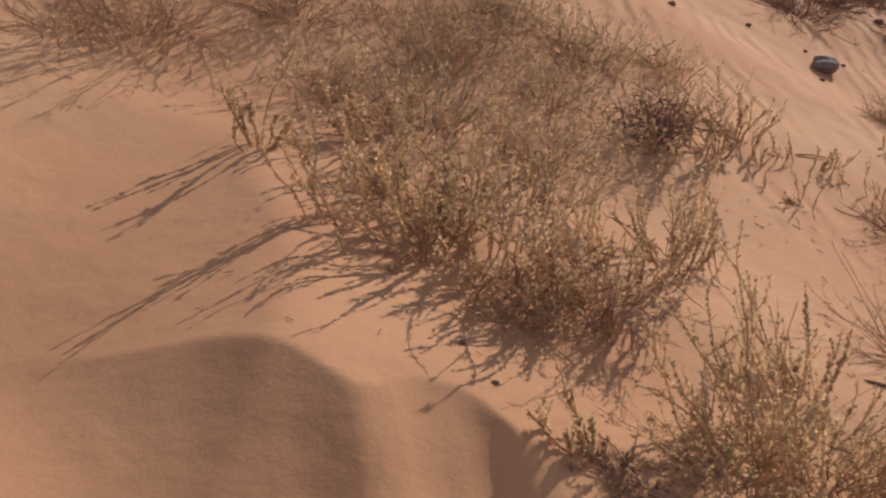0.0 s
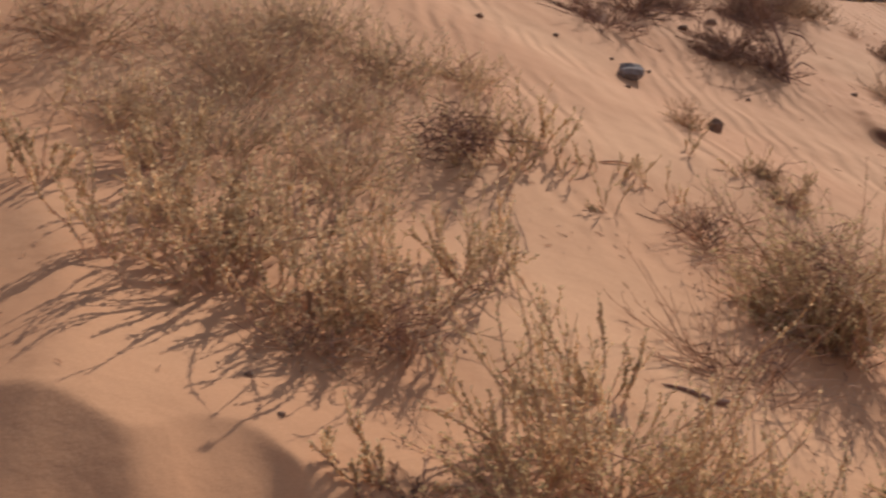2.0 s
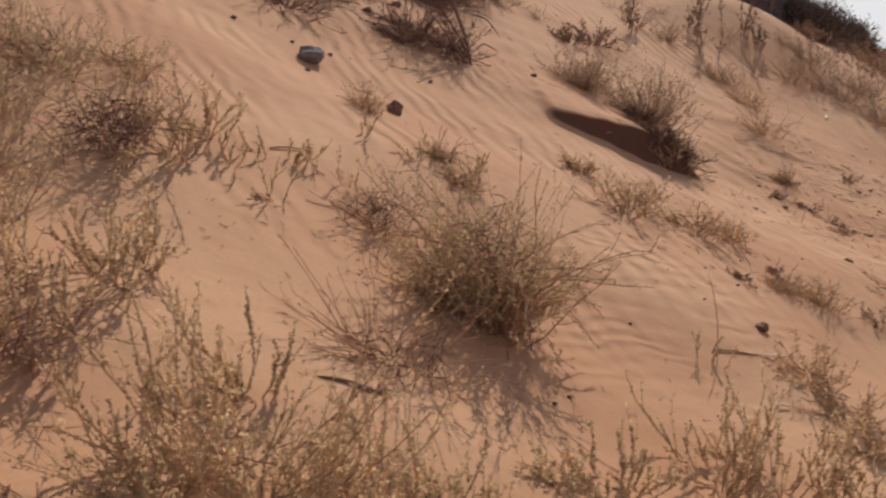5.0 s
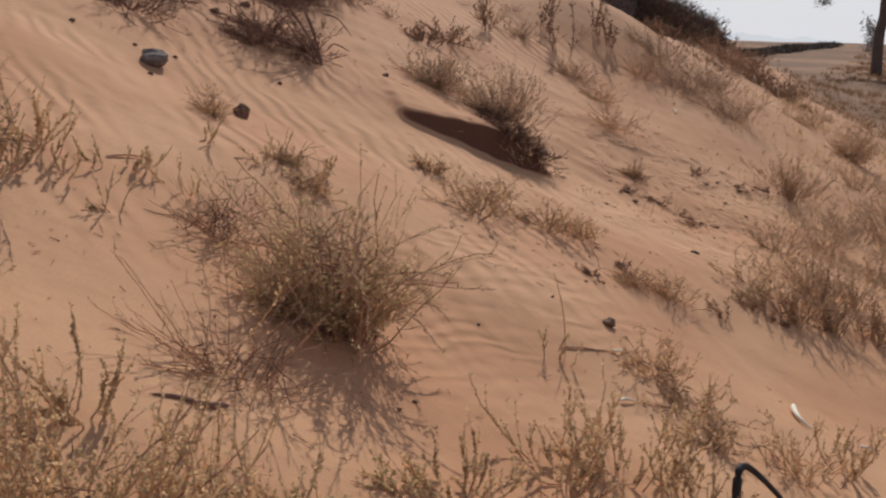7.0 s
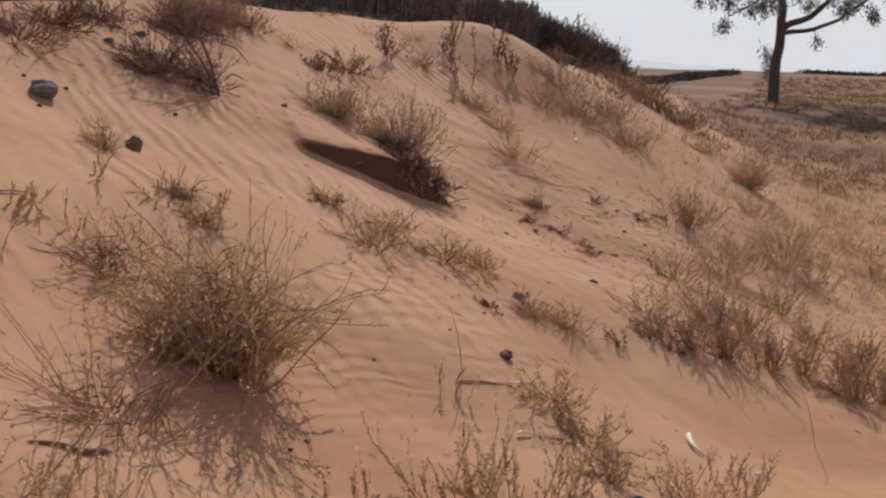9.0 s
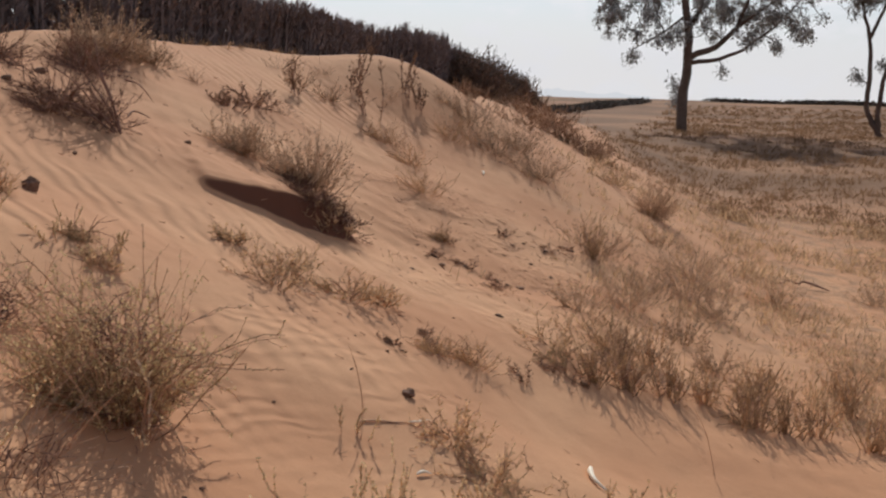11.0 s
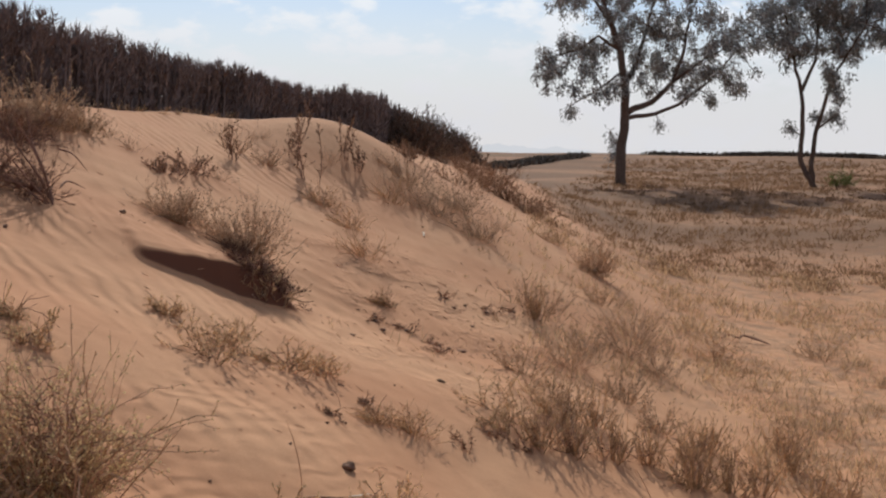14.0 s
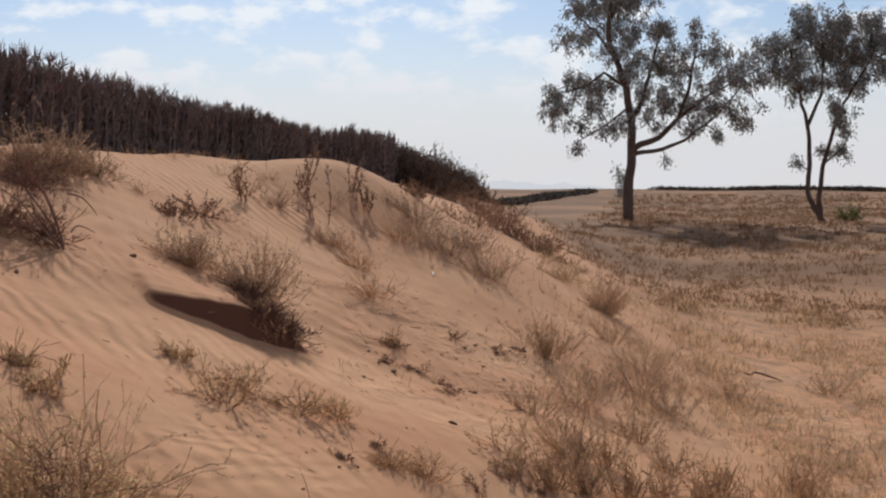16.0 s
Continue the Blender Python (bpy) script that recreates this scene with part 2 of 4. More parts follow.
def height(x, y):
    x, y = np.asarray(x, float), np.asarray(y, float)
    u, v, r = -0.595 * x + 0.804 * y, 0.804 * x + 0.595 * y, np.hypot(x, y)
    plain = -0.86 + 0.75 * np.clip((r - 15) / 45, 0, 1)
    crest = 2.1 - 0.024 * np.clip(v - 14, 0, 30)
    dune = smin(-0.418 + 0.415 * u, crest - 0.03 * np.clip(u - 5, 0, 60), 0.25)
    along = 1 / (1 + np.exp(np.clip((v - 44) / 3, -40, 40)))
    z = smax(dune * along + plain * (1 - along), plain, 0.35)
    for cx, cy, s, h in MOUNDS:
        z = z + h * np.exp(-((x - cx) ** 2 + (y - cy) ** 2) / (2 * s * s))
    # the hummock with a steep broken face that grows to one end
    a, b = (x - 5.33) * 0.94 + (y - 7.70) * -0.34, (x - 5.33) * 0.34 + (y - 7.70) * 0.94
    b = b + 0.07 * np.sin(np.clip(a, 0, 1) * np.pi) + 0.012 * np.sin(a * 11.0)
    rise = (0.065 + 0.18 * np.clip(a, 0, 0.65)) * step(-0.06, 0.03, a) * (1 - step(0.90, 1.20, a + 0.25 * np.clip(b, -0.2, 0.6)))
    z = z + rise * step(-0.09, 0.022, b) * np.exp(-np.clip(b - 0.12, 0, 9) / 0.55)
    # the dip behind the crest, in which the fence stands
    z = z - 0.30 * step(5.35, 6.1, u + 0.35 * step(14, 20, v)) * step(5, 9, v) * (1 - step(26, 34, v))
    # the near slip face, cut in lobes along a sharp lip
    q = np.clip(np.interp(x, LIP_X, LIP_Y) - y, 0, 1.1)
    lip = sum(w * np.interp(x + d - 0.16 * q, LIP_X, LIP_Y) for d, w in ((-0.05, 0.2), (-0.025, 0.2), (0, 0.2), (0.025, 0.2), (0.05, 0.2)))
    lip = lip + 0.012 * np.sin(x * 13.0 + 2.0 * y)
    fall = np.clip(lip - y, 0, 1.1)
    side = (1 - step(0.95, 1.45, x)) * step(-0.60, 0.10, x) * step(0.2, 1.6, y)
    z = z - 0.35 * smax(fall - 0.01, 0 * fall, 0.007) * side
    # the shoulder on the left of the near slope, falling away from the sun
    inside = smin(0.16 + 0.10 * np.sin(y * 2.2) - x, 0.5 * (4.82 - 0.35 * x - y), 0.14)
    z = z - SHOULDER * np.clip(smax(inside, 0 * x, 0.05), 0, 1.3) * (1 - step(-2.0, -4.0, x)) * step(0.4, 2.0, y)
    # low swells of blown sand
    z = z + 0.02 * np.sin(2.3 * x + 1.1 * np.sin(1.7 * y)) * np.sin(2.9 * y + 0.7 * x) * (1 - step(10, 25, r))
    # trodden and gullied sand at the foot of the dune, gentler above
    rough = np.sin(9.0 * x + 2.0 * np.sin(3.1 * y)) * np.sin(11.0 * y + 1.7 * np.sin(4.3 * x)) + 0.6 * np.sin(21.0 * x - 13.0 * y + 2.2 * np.sin(5.0 * x + 2.0 * y))
    z = z + rough * (0.008 * np.exp(-((x - 8.2) ** 2 + (y - 7.7) ** 2) / 5.0) + 0.003 * step(5.0, 7.0, v) * (1 - step(14, 20, v)))
    z = z + 0.10 * np.sin(0.31 * x + 0.5) * np.sin(0.27 * y) * step(18, 40, r) * (1 - step(200, 400, r))
    # a far low rise closes the plain
    z = z + 1.6 * step(75, 150, r)
    return z

# ---- the ground: one sheet, finest where the camera looks ----
def ground_sheet():
    cx, cy = 0.55, 0.1
    fine = np.radians(np.arange(-24, 76, 0.16))
    rest = np.radians(np.arange(76, 336, 3.0))
    ang = np.concatenate([fine, rest])
    rad = np.concatenate([[0.25, 0.6, 1.0, 1.4], np.geomspace(1.7, 6.5, 260), np.linspace(6.515, 10.5, 250), np.geomspace(10.55, 30, 190), np.geomspace(30.5, 60, 60), np.geomspace(62, 3500, 60)])
    a, r = np.meshgrid(ang, rad, indexing="ij")
    x, y = cx + r * np.sin(a), cy + r * np.cos(a)
    z = height(x, y)
    na, nr = a.shape
    verts = np.stack([x, y, z], -1).reshape(-1, 3)
    i, j = np.meshgrid(np.arange(na), np.arange(nr - 1), indexing="ij")
    k = (i + 1) % na
    faces = np.stack([i * nr + j, i * nr + j + 1, k * nr + j + 1, k * nr + j], -1).reshape(-1, 4)
    mid = len(verts)
    verts = np.vstack([verts, [[cx, cy, float(height(cx, cy))]]])
    fan = [(mid, int(q) * nr, int((q + 1) % na) * nr) for q in range(na)]
    me = bpy.data.meshes.new("ground")
    me.from_pydata(verts.tolist(), [], faces.tolist() + fan)
    me.polygons.foreach_set("use_smooth", [True] * len(me.polygons))
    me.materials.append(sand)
    return tagged(new("ground", me), "orange-tan blown sand of a dune running out into a scrubby plain", "sand", kind="structure")


ground_sheet()


# ---- building blocks ----
class Build:
    """Gathers the faces of one mesh."""

    def __init__(self):
        self.v, self.f, self.count = [], [], 0

    def add(self, verts, faces):
        self.v.append(np.asarray(verts, float))
        self.f.extend([tuple(int(i) + self.count for i in face) for face in faces])
        self.count += len(verts)

    def tube(self, pts, r0, r1, sides=3, blunt=0.0):
        """A tapered rod; blunt rounds both ends over that share of its length."""
        pts = np.asarray(pts, float)
        n = len(pts)
        way = np.gradient(pts, axis=0)
        way /= np.linalg.norm(way, axis=1)[:, None] + 1e-9
        ref = np.where(np.abs(way[:, 2:3]) > 0.9, [[1.0, 0, 0]], [[0, 0, 1.0]])
        side = np.cross(way, ref)
        side /= np.linalg.norm(side, axis=1)[:, None] + 1e-9
        up = np.cross(side, way)
        rad = np.linspace(r0, r1, n)[:, None]
        if blunt:
            q = np.linspace(0, 1, n)[:, None]
            rad = rad * np.sqrt(np.clip(np.minimum(q, 1 - q) / blunt, 0.02, 1))
        ring = [pts + rad * (np.cos(q) * side + np.sin(q) * up) for q in np.arange(sides) * 2 * np.pi / sides]
        verts = np.stack(ring, 1).reshape(-1, 3)
        faces = []
        for i in range(n - 1):
            for s in range(sides):
                t = (s + 1) % sides
                faces.append((i * sides + s, i * sides + t, (i + 1) * sides + t, (i + 1) * sides + s))
        faces.append(tuple(range(sides))[::-1])
        faces.append(tuple((n - 1) * sides + s for s in range(sides)))
        self.add(verts, faces)

    def leaves(self, rng, at, way, length, width):
        """Small pointed blades at the places, along the ways."""
        at, way = np.asarray(at, float), np.asarray(way, float)
        n = len(at)
        if not n:
            return
        way = way / (np.linalg.norm(way, axis=1)[:, None] + 1e-9)
        side = np.cross(way, rng.normal(size=(n, 3)))
        side /= np.linalg.norm(side, axis=1)[:, None] + 1e-9
        le = length * rng.uniform(0.6, 1.3, (n, 1))
        wi = width * rng.uniform(0.6, 1.3, (n, 1))
        bend = np.cross(side, way) * le * rng.uniform(-0.15, 0.15, (n, 1))
        q = np.stack([at, at + way * le * 0.45 + side * wi * 0.5 + bend, at + way * le, at + way * le * 0.45 - side * wi * 0.5 + bend], 1)
        self.add(q.reshape(-1, 3), (np.arange(n)[:, None] * 4 + np.arange(4)).tolist())

    def mesh(self, name, material, smooth=False):
        me = bpy.data.meshes.new(name)
        me.from_pydata(np.concatenate(self.v).tolist(), [], self.f)
        if smooth:
            me.polygons.foreach_set("use_smooth", [True] * len(me.polygons))
        me.materials.append(material)
        return me


def part(name, build, material, parent, label="", smooth=False):
    ob = new(name, build if isinstance(build, bpy.types.Mesh) else build.mesh(name, material, smooth))
    ob.parent = parent
    return tagged(ob, label)


def root(name, x, y, label, category, group="", sink=0.0, turn=0.0):
    ob = new(name)
    ob.empty_display_size = 0.1
    ob.matrix_world = pose(x, y, float(height(x, y)) - sink, 0, 0, turn)
    return tagged(ob, label, category, group)


def stem_line(rng, start, way, length, n, lift, wiggle):
    """A growing line: lift turns it up (or, minus, lets it droop)."""
    pts, p, d = [np.array(start)], np.array(start, float), np.array(way, float)
    for _ in range(n):
        d = d + np.array([0, 0, lift / n]) + rng.normal(size=3) * wiggle
        d /= np.linalg.norm(d)
        p = p + d * length / n
        pts.append(p)
    return np.array(pts)


STYLES = {
    # stems, twigs a stem, leaves a twig, stem radius, leaf length, leaf width, lean, lift, wiggle, core height
    "saltbush": (20, 4, 17, 0.0037, 0.0130, 0.0095, 76, 0.95, 0.13, 0.0),
    "broom": (150, 4, 7, 0.0019, 0.015, 0.0064, 70, 0.55, 0.16, 0.0),
    "feather": (80, 3, 5, 0.0017, 0.014, 0.0058, 72, 0.5, 0.12, 0.05),
    "grass": (62, 1, 2, 0.0017, 0.016, 0.004, 58, -0.1, 0.19, 0.0),
    "bundle": (20, 2, 6, 0.0036, 0.017, 0.006, 40, 0.5, 0.13, 0.0),
    "scruff": (40, 3, 3, 0.0023, 0.022, 0.007, 66, -0.05, 0.16, 0.0),
    "stalks": (7, 3, 20, 0.0040, 0.0125, 0.0100, 54, 0.6, 0.17, 0.0),
    "mat": (44, 3, 6, 0.0017, 0.013, 0.0075, 84, 0.55, 0.25, 0.0),
    "droop": (52, 3, 8, 0.0032, 0.014, 0.0074, 94, -0.50, 0.15, 0.65),
    "spray": (26, 2, 3, 0.0021, 0.012, 0.004, 66, 0.15, 0.07, 0.0),
    "dead": (46, 6, 2, 0.0036, 0.02, 0.008, 90, 0.05, 0.22, 0.10),
    "tall": (3, 13, 3, 0.006, 0.042, 0.019, 13, 0.1, 0.10, 0.0),
}
SPLIT = ("saltbush", "stalks", "tall")


def along(line, q):
    k = min(int(q), len(line) - 2)
    d = line[k + 1] - line[k]
    return line[k] + d * (q - k), d / (np.linalg.norm(d) + 1e-9)


def shrub(kind, style, seed, x, y, wide, high, stem_mat, leaf_mat, label, category, group="", density=1.0, thick=1.0, core=0):
    """A shrub of many stems with side twigs and small leaves; wide and high in metres. core: short dead twigs in its heart."""
    count, twigs, per, r, leaf_l, leaf_w, lean, lift, wiggle, lifted = STYLES[style]
    rng = np.random.default_rng(seed)
    ob = root(kind, x, y, label, category, group)
    z0 = float(height(x, y))
    wood, green = Build(), Build()
    r, leaf_l, leaf_w = r * thick, leaf_l * thick, leaf_w * thick

    def over_sand(line, gap):
        floor = height(x + line[:, 0], y + line[:, 1]) - z0 + gap
        line[1:, 2] = np.maximum(line[1:, 2], floor[1:])
        return line

    for _ in range(int(count * density)):
        turn, off = rng.uniform(0, 2 * np.pi), abs(rng.normal()) * wide * 0.12
        tip = math.radians(lean) * math.sqrt(rng.uniform(0.02, 1))
        away = np.array([math.cos(turn), math.sin(turn), 0])
        start = away * off
        start[2] = float(height(x + start[0], y + start[1])) - z0 - 0.02
        way = away * math.sin(tip) + np.array([0, 0, math.cos(tip)])
        reach = 1 / math.sqrt((math.sin(tip) / (wide * 0.5)) ** 2 + (math.cos(tip) / high) ** 2)
        length = reach * rng.uniform(0.55, 1.12)
        if lifted:
            start[2] += lifted * high * rng.uniform(0.2, 1)
        line = over_sand(stem_line(rng, start, way, length, 7, lift if tip < 1.2 else lift - 0.5, wiggle), 0.006)
        if lifted:
            foot = start * np.array([0.4, 0.4, 0])
            line = np.vstack([[foot[0], foot[1], float(height(x + foot[0], y + foot[1])) - z0 - 0.02], line])
        if style in SPLIT:
            wood, green = Build(), Build()
        side_twigs = green if style in SPLIT else wood
        wood.tube(line, r, r * 0.45)
        at, ways = [], []
        top = len(line) - 1
        for _ in range(twigs):
            p, d = along(line, rng.uniform(0.22 if style != "tall" else 0.1, 0.96) * top)
            knobby = style in ("saltbush", "stalks")
            d = d + rng.normal(size=3) * (0.4 if knobby else 0.6)
            d[2] += 0.35 if knobby else 0.2
            share = rng.uniform(0.2, 0.5) if knobby else rng.uniform(0.12, 0.34)
            sub = over_sand(stem_line(rng, p, d / np.linalg.norm(d), length * share, 3, 0.4, 0.18), 0.004)
            side_twigs.tube(sub, r * 0.55, r * 0.3)
            for q in rng.uniform(0.1, 3, per):
                p2, d2 = along(sub, q)
                at.append(p2)
                ways.append(d2 + rng.normal(size=3) * 0.8)
        for q in rng.uniform(0.25 * top, top, per * (3 if style in ("saltbush", "stalks") else 2)):
            p2, d2 = along(line, q)
            at.append(p2)
            ways.append(d2 + rng.normal(size=3) * 0.8)
        green.leaves(rng, at, ways, leaf_l, leaf_w)
        if style in SPLIT:
            tagged(part("leaf_spray", green, leaf_mat, part("stem", wood, stem_mat, ob)), kind="stuff")
    if style not in SPLIT:
        tagged(part("twig_mass", wood, stem_mat, ob), kind="stuff")
        tagged(part("foliage", green, leaf_mat, ob), kind="stuff")
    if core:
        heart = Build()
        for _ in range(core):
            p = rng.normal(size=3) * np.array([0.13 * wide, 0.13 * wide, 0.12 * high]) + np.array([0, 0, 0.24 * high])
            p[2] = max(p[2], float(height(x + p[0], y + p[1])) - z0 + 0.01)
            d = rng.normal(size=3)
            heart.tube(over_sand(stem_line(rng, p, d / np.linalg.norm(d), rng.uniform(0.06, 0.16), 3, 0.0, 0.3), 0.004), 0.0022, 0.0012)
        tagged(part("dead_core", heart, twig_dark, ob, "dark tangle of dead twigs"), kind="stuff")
    return ob

# ---- shrubs on the near slope ----
OLIVE = "grey-olive saltbush with knobbly sprawling stems rooted in the sand"
UPPER = ((11, 0.60, 4.26, 0.58, 0.34, 1.1, 20), (12, 0.73, 4.02, 0.56, 0.30, 1.0, 40), (13, 1.22, 3.76, 0.84, 0.36, 1.15, 45), (14, 1.58, 2.98, 0.92, 0.44, 1.2, 20), (15, 1.00, 4.30, 0.74, 0.34, 0.9, 30), (16, 3.43, 3.42, 0.60, 0.46, 0.9, 0), (46, 3.68, 3.45, 0.50, 0.44, 0.7, 0), (47, 3.92, 3.46, 0.40, 0.36, 0.5, 0))
LOWER = ((48, 5.22, 3.62, 0.45, 0.30, 0.5, 0), (17, 2.86, 3.25, 0.42, 0.22, 0.7, 0), (18, 1.95, 2.80, 0.60, 0.32, 0.7, 30), (19, 1.50, 4.05, 0.62, 0.38, 0.8, 20), (20, 0.55, 4.85, 0.62, 0.30, 1.0, 20), (25, 3.85, 3.22, 0.45, 0.34, 0.7, 0))
for seed, x, y, wide, high, density, core in UPPER + LOWER:
    shrub("saltbush", "saltbush", seed, x, y, wide, high, twig, leaf_olive, OLIVE, "shrub", "saltbushes on the near slope", density, 1.0, core)
STALKS = "small open saltbush of a few leafy stalks on bare sand"
for seed, x, y, wide, high in ((221, 0.12, 4.60, 0.36, 0.38), (230, 0.42, 3.97, 0.62, 0.46), (231, 0.62, 3.84, 0.60, 0.44), (233, 0.86, 3.70, 0.60, 0.40), (235, 1.00, 3.60, 0.50, 0.32), (236, 0.74, 3.80, 0.56, 0.42), (234, 1.98, 5.24, 0.36, 0.46), (22, 2.35, 4.99, 0.30, 0.24), (23, 2.60, 5.50, 0.26, 0.16), (26, 4.16, 4.38, 0.28, 0.16), (27, 3.20, 6.10, 0.24, 0.18), (28, 2.81, 5.40, 0.3, 0.2), (29, 1.75, 3.45, 0.35, 0.3), (30, 2.05, 3.35, 0.3, 0.25), (290, 2.24, 5.30, 0.30, 0.15), (291, 3.47, 5.95, 0.34, 0.15), (292, 3.80, 5.99, 0.28, 0.15), (293, 3.60, 6.10, 0.20, 0.22), (294, 2.22, 5.55, 0.40, 0.30), (297, 2.69, 5.60, 0.30, 0.15), (298, 2.45, 5.47, 0.30, 0.14), (120, 1.62, 3.10, 1.0, 0.62), (121, 1.35, 3.0, 0.7, 0.5)):
    shrub("saltbush", "stalks", seed, x, y, wide, high, twig, leaf_olive, STALKS, "shrub", "saltbushes on the near slope", 1.5 if high > 0.28 else 0.7, 1.0 if high > 0.28 else 0.72)
FEATHER = "feathery tan shrub of fine dry stems on the sand slope"
for seed, x, y, wide, high, density in (
    (31, 0.90, 5.75, 1.00, 0.42, 1.2), (32, 1.61, 6.05, 0.75, 0.26, 0.9), (33, -0.46, 5.60, 1.10, 0.42, 0.8), (34, 0.75, 5.05, 0.90, 0.34, 0.9),
    (35, 1.20, 4.85, 0.80, 0.34, 0.9), (36, 0.15, 6.10, 0.80, 0.34, 0.7), (37, 1.35, 5.50, 0.70, 0.25, 0.8), (38, 1.30, 6.45, 0.80, 0.30, 0.8), (39, 0.35, 5.35, 0.70, 0.30, 0.8), (40, 2.05, 6.25, 0.60, 0.22, 0.6),
    (360, 0.63, 6.14, 0.80, 0.26, 0.35), (361, 0.95, 6.28, 0.90, 0.30, 0.35), (362, 1.31, 6.28, 1.00, 0.34, 0.35), (363, 1.54, 6.18, 0.80, 0.26, 0.35), (364, 1.03, 5.97, 0.90, 0.30, 0.35),
):
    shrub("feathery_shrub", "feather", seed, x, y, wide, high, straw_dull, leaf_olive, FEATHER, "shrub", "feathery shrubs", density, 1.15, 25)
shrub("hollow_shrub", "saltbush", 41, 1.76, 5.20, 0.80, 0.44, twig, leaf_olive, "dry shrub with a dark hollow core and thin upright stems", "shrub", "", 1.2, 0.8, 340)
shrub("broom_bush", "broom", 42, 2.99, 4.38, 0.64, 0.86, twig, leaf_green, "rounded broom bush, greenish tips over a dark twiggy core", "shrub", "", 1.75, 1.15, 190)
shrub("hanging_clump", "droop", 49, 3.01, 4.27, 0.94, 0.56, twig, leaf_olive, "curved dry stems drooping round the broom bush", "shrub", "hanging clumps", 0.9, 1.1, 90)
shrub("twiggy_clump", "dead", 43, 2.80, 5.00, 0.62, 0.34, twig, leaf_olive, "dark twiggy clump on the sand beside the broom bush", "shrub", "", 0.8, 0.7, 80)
shrub("withered_clump", "dead", 44, 2.35, 3.80, 0.66, 0.26, twig, leaf_brown, "withered brown clump with stiff bare twigs on sand", "shrub", "", 0.5, 0.6, 50)
shrub("dry_spray", "spray", 45, 2.33, 3.84, 0.80, 0.60, twig, straw, "thin dry stems fanning out from a withered clump", "shrub", "", 1.0, 1.0)
MAT = "low mat of small grey-green leaves at the saltbush foot"
for seed, x, y, wide, high, density in ((240, 1.30, 2.90, 0.55, 0.17, 1.1), (241, 1.58, 2.95, 0.60, 0.19, 1.2), (242, 1.86, 3.00, 0.55, 0.16, 1.0), (243, 2.62, 3.22, 0.34, 0.12, 0.5), (244, 2.12, 3.02, 0.40, 0.13, 0.7)):
    shrub("low_herb", "mat", seed, x, y, wide, high, twig, leaf_mat, MAT, "herb", "low herbs on the near slope", density)
shrub("root_mound", "dead", 245, 1.04, 2.84, 0.30, 0.07, twig, leaf_brown, "dark rootstock and dead stems half buried in sand", "roots", "", 0.6, 0.8, 8)
shrub("saltbush", "stalks", 246, 0.97, 2.88, 0.55, 0.14, twig_dark, leaf_olive, "small open saltbush of a few leafy stalks on bare sand", "shrub", "saltbushes on the near slope", 1.0)

shrub("hanging_clump", "droop", 141, 1.16, 3.54, 0.60, 0.26, twig, leaf_olive, "dark tangle of dead stems hanging over the edge of the sand", "shrub", "hanging clumps", 0.8, 0.6, 40)
for seed, x, y, wide, high in ((148, 0.66, 3.86, 0.60, 0.26), (149, 0.92, 3.72, 0.50, 0.20)):
    shrub("hanging_clump", "droop", seed, x, y, wide, high, twig, leaf_olive, "brown arching stems hanging over the edge of the sand", "shrub", "hanging clumps", 0.25, 1.1)
shrub("hanging_clump", "dead", 142, 0.88, 3.52, 0.40, 0.15, twig, leaf_olive, "dark tangle of dead stems hanging over the edge of the sand", "shrub", "hanging clumps", 0.8, 0.6, 20)
# dark mats of roots, laid also to stand in for the bush's cast shadow
for seed, x, y, wide, high in ((143, 6.60, 8.34, 0.46, 0.14), (144, 6.50, 7.98, 0.50, 0.15), (145, 6.36, 7.66, 0.50, 0.15), (146, 6.30, 7.42, 0.46, 0.13), (147, 6.12, 7.42, 0.34, 0.12)):
    shrub("root_shade_mat", "dead", seed, x, y, wide, high, root_shade_bark, leaf_brown, "dark exposed roots and dead stems, also filling in the bush's shadow on the broken bank", "roots", "root tangles", 1.1, 0.9, 60)
for seed, x, y, wide, high in ((122, -0.30, 5.75, 1.10, 0.32), (123, 0.25, 6.05, 0.80, 0.30), (124, -0.75, 5.45, 0.8, 0.3)):
    shrub("twiggy_clump", "dead", seed, x, y, wide, high, twig, leaf_olive, "sprawling clump of bare brown twigs on the sand", "shrub", "twiggy clumps", 0.6, 0.75)

SPRIGS = ((7.83, 7.95), (7.70, 7.22), (7.57, 7.02), (9.19, 8.04), (9.52, 8.09), (8.87, 8.27), (7.42, 7.62), (7.68, 7.49), (5.18, 5.39), (6.60, 5.25), (6.46, 5.37), (6.07, 5.25), (5.62, 5.62))
# ---- dry tufts up the slope and along its foot ----
TUFT = "tuft of dry straw-coloured grass standing in the sand"
for seed, x, y, wide, high in (
    (51, 3.48, 6.72, 0.26, 0.26), (59, 7.79, 7.95, 0.24, 0.20), (54, 5.74, 5.34, 0.46, 0.22), (254, 5.50, 5.42, 0.30, 0.14), (60, 8.47, 9.00, 0.70, 0.40), (61, 10.60, 10.95, 0.80, 0.44), (62, 3.65, 6.05, 0.28, 0.12),
    (64, 7.59, 4.67, 0.46, 0.36), (65, 9.05, 9.85, 0.55, 0.30), (69, 9.2, 10.5, 0.5, 0.3),
):
    shrub("grass_tuft", "grass", seed, x, y, wide, high, straw, straw, TUFT, "grass", "dry grass tufts", 1.0, 1.3, 14)
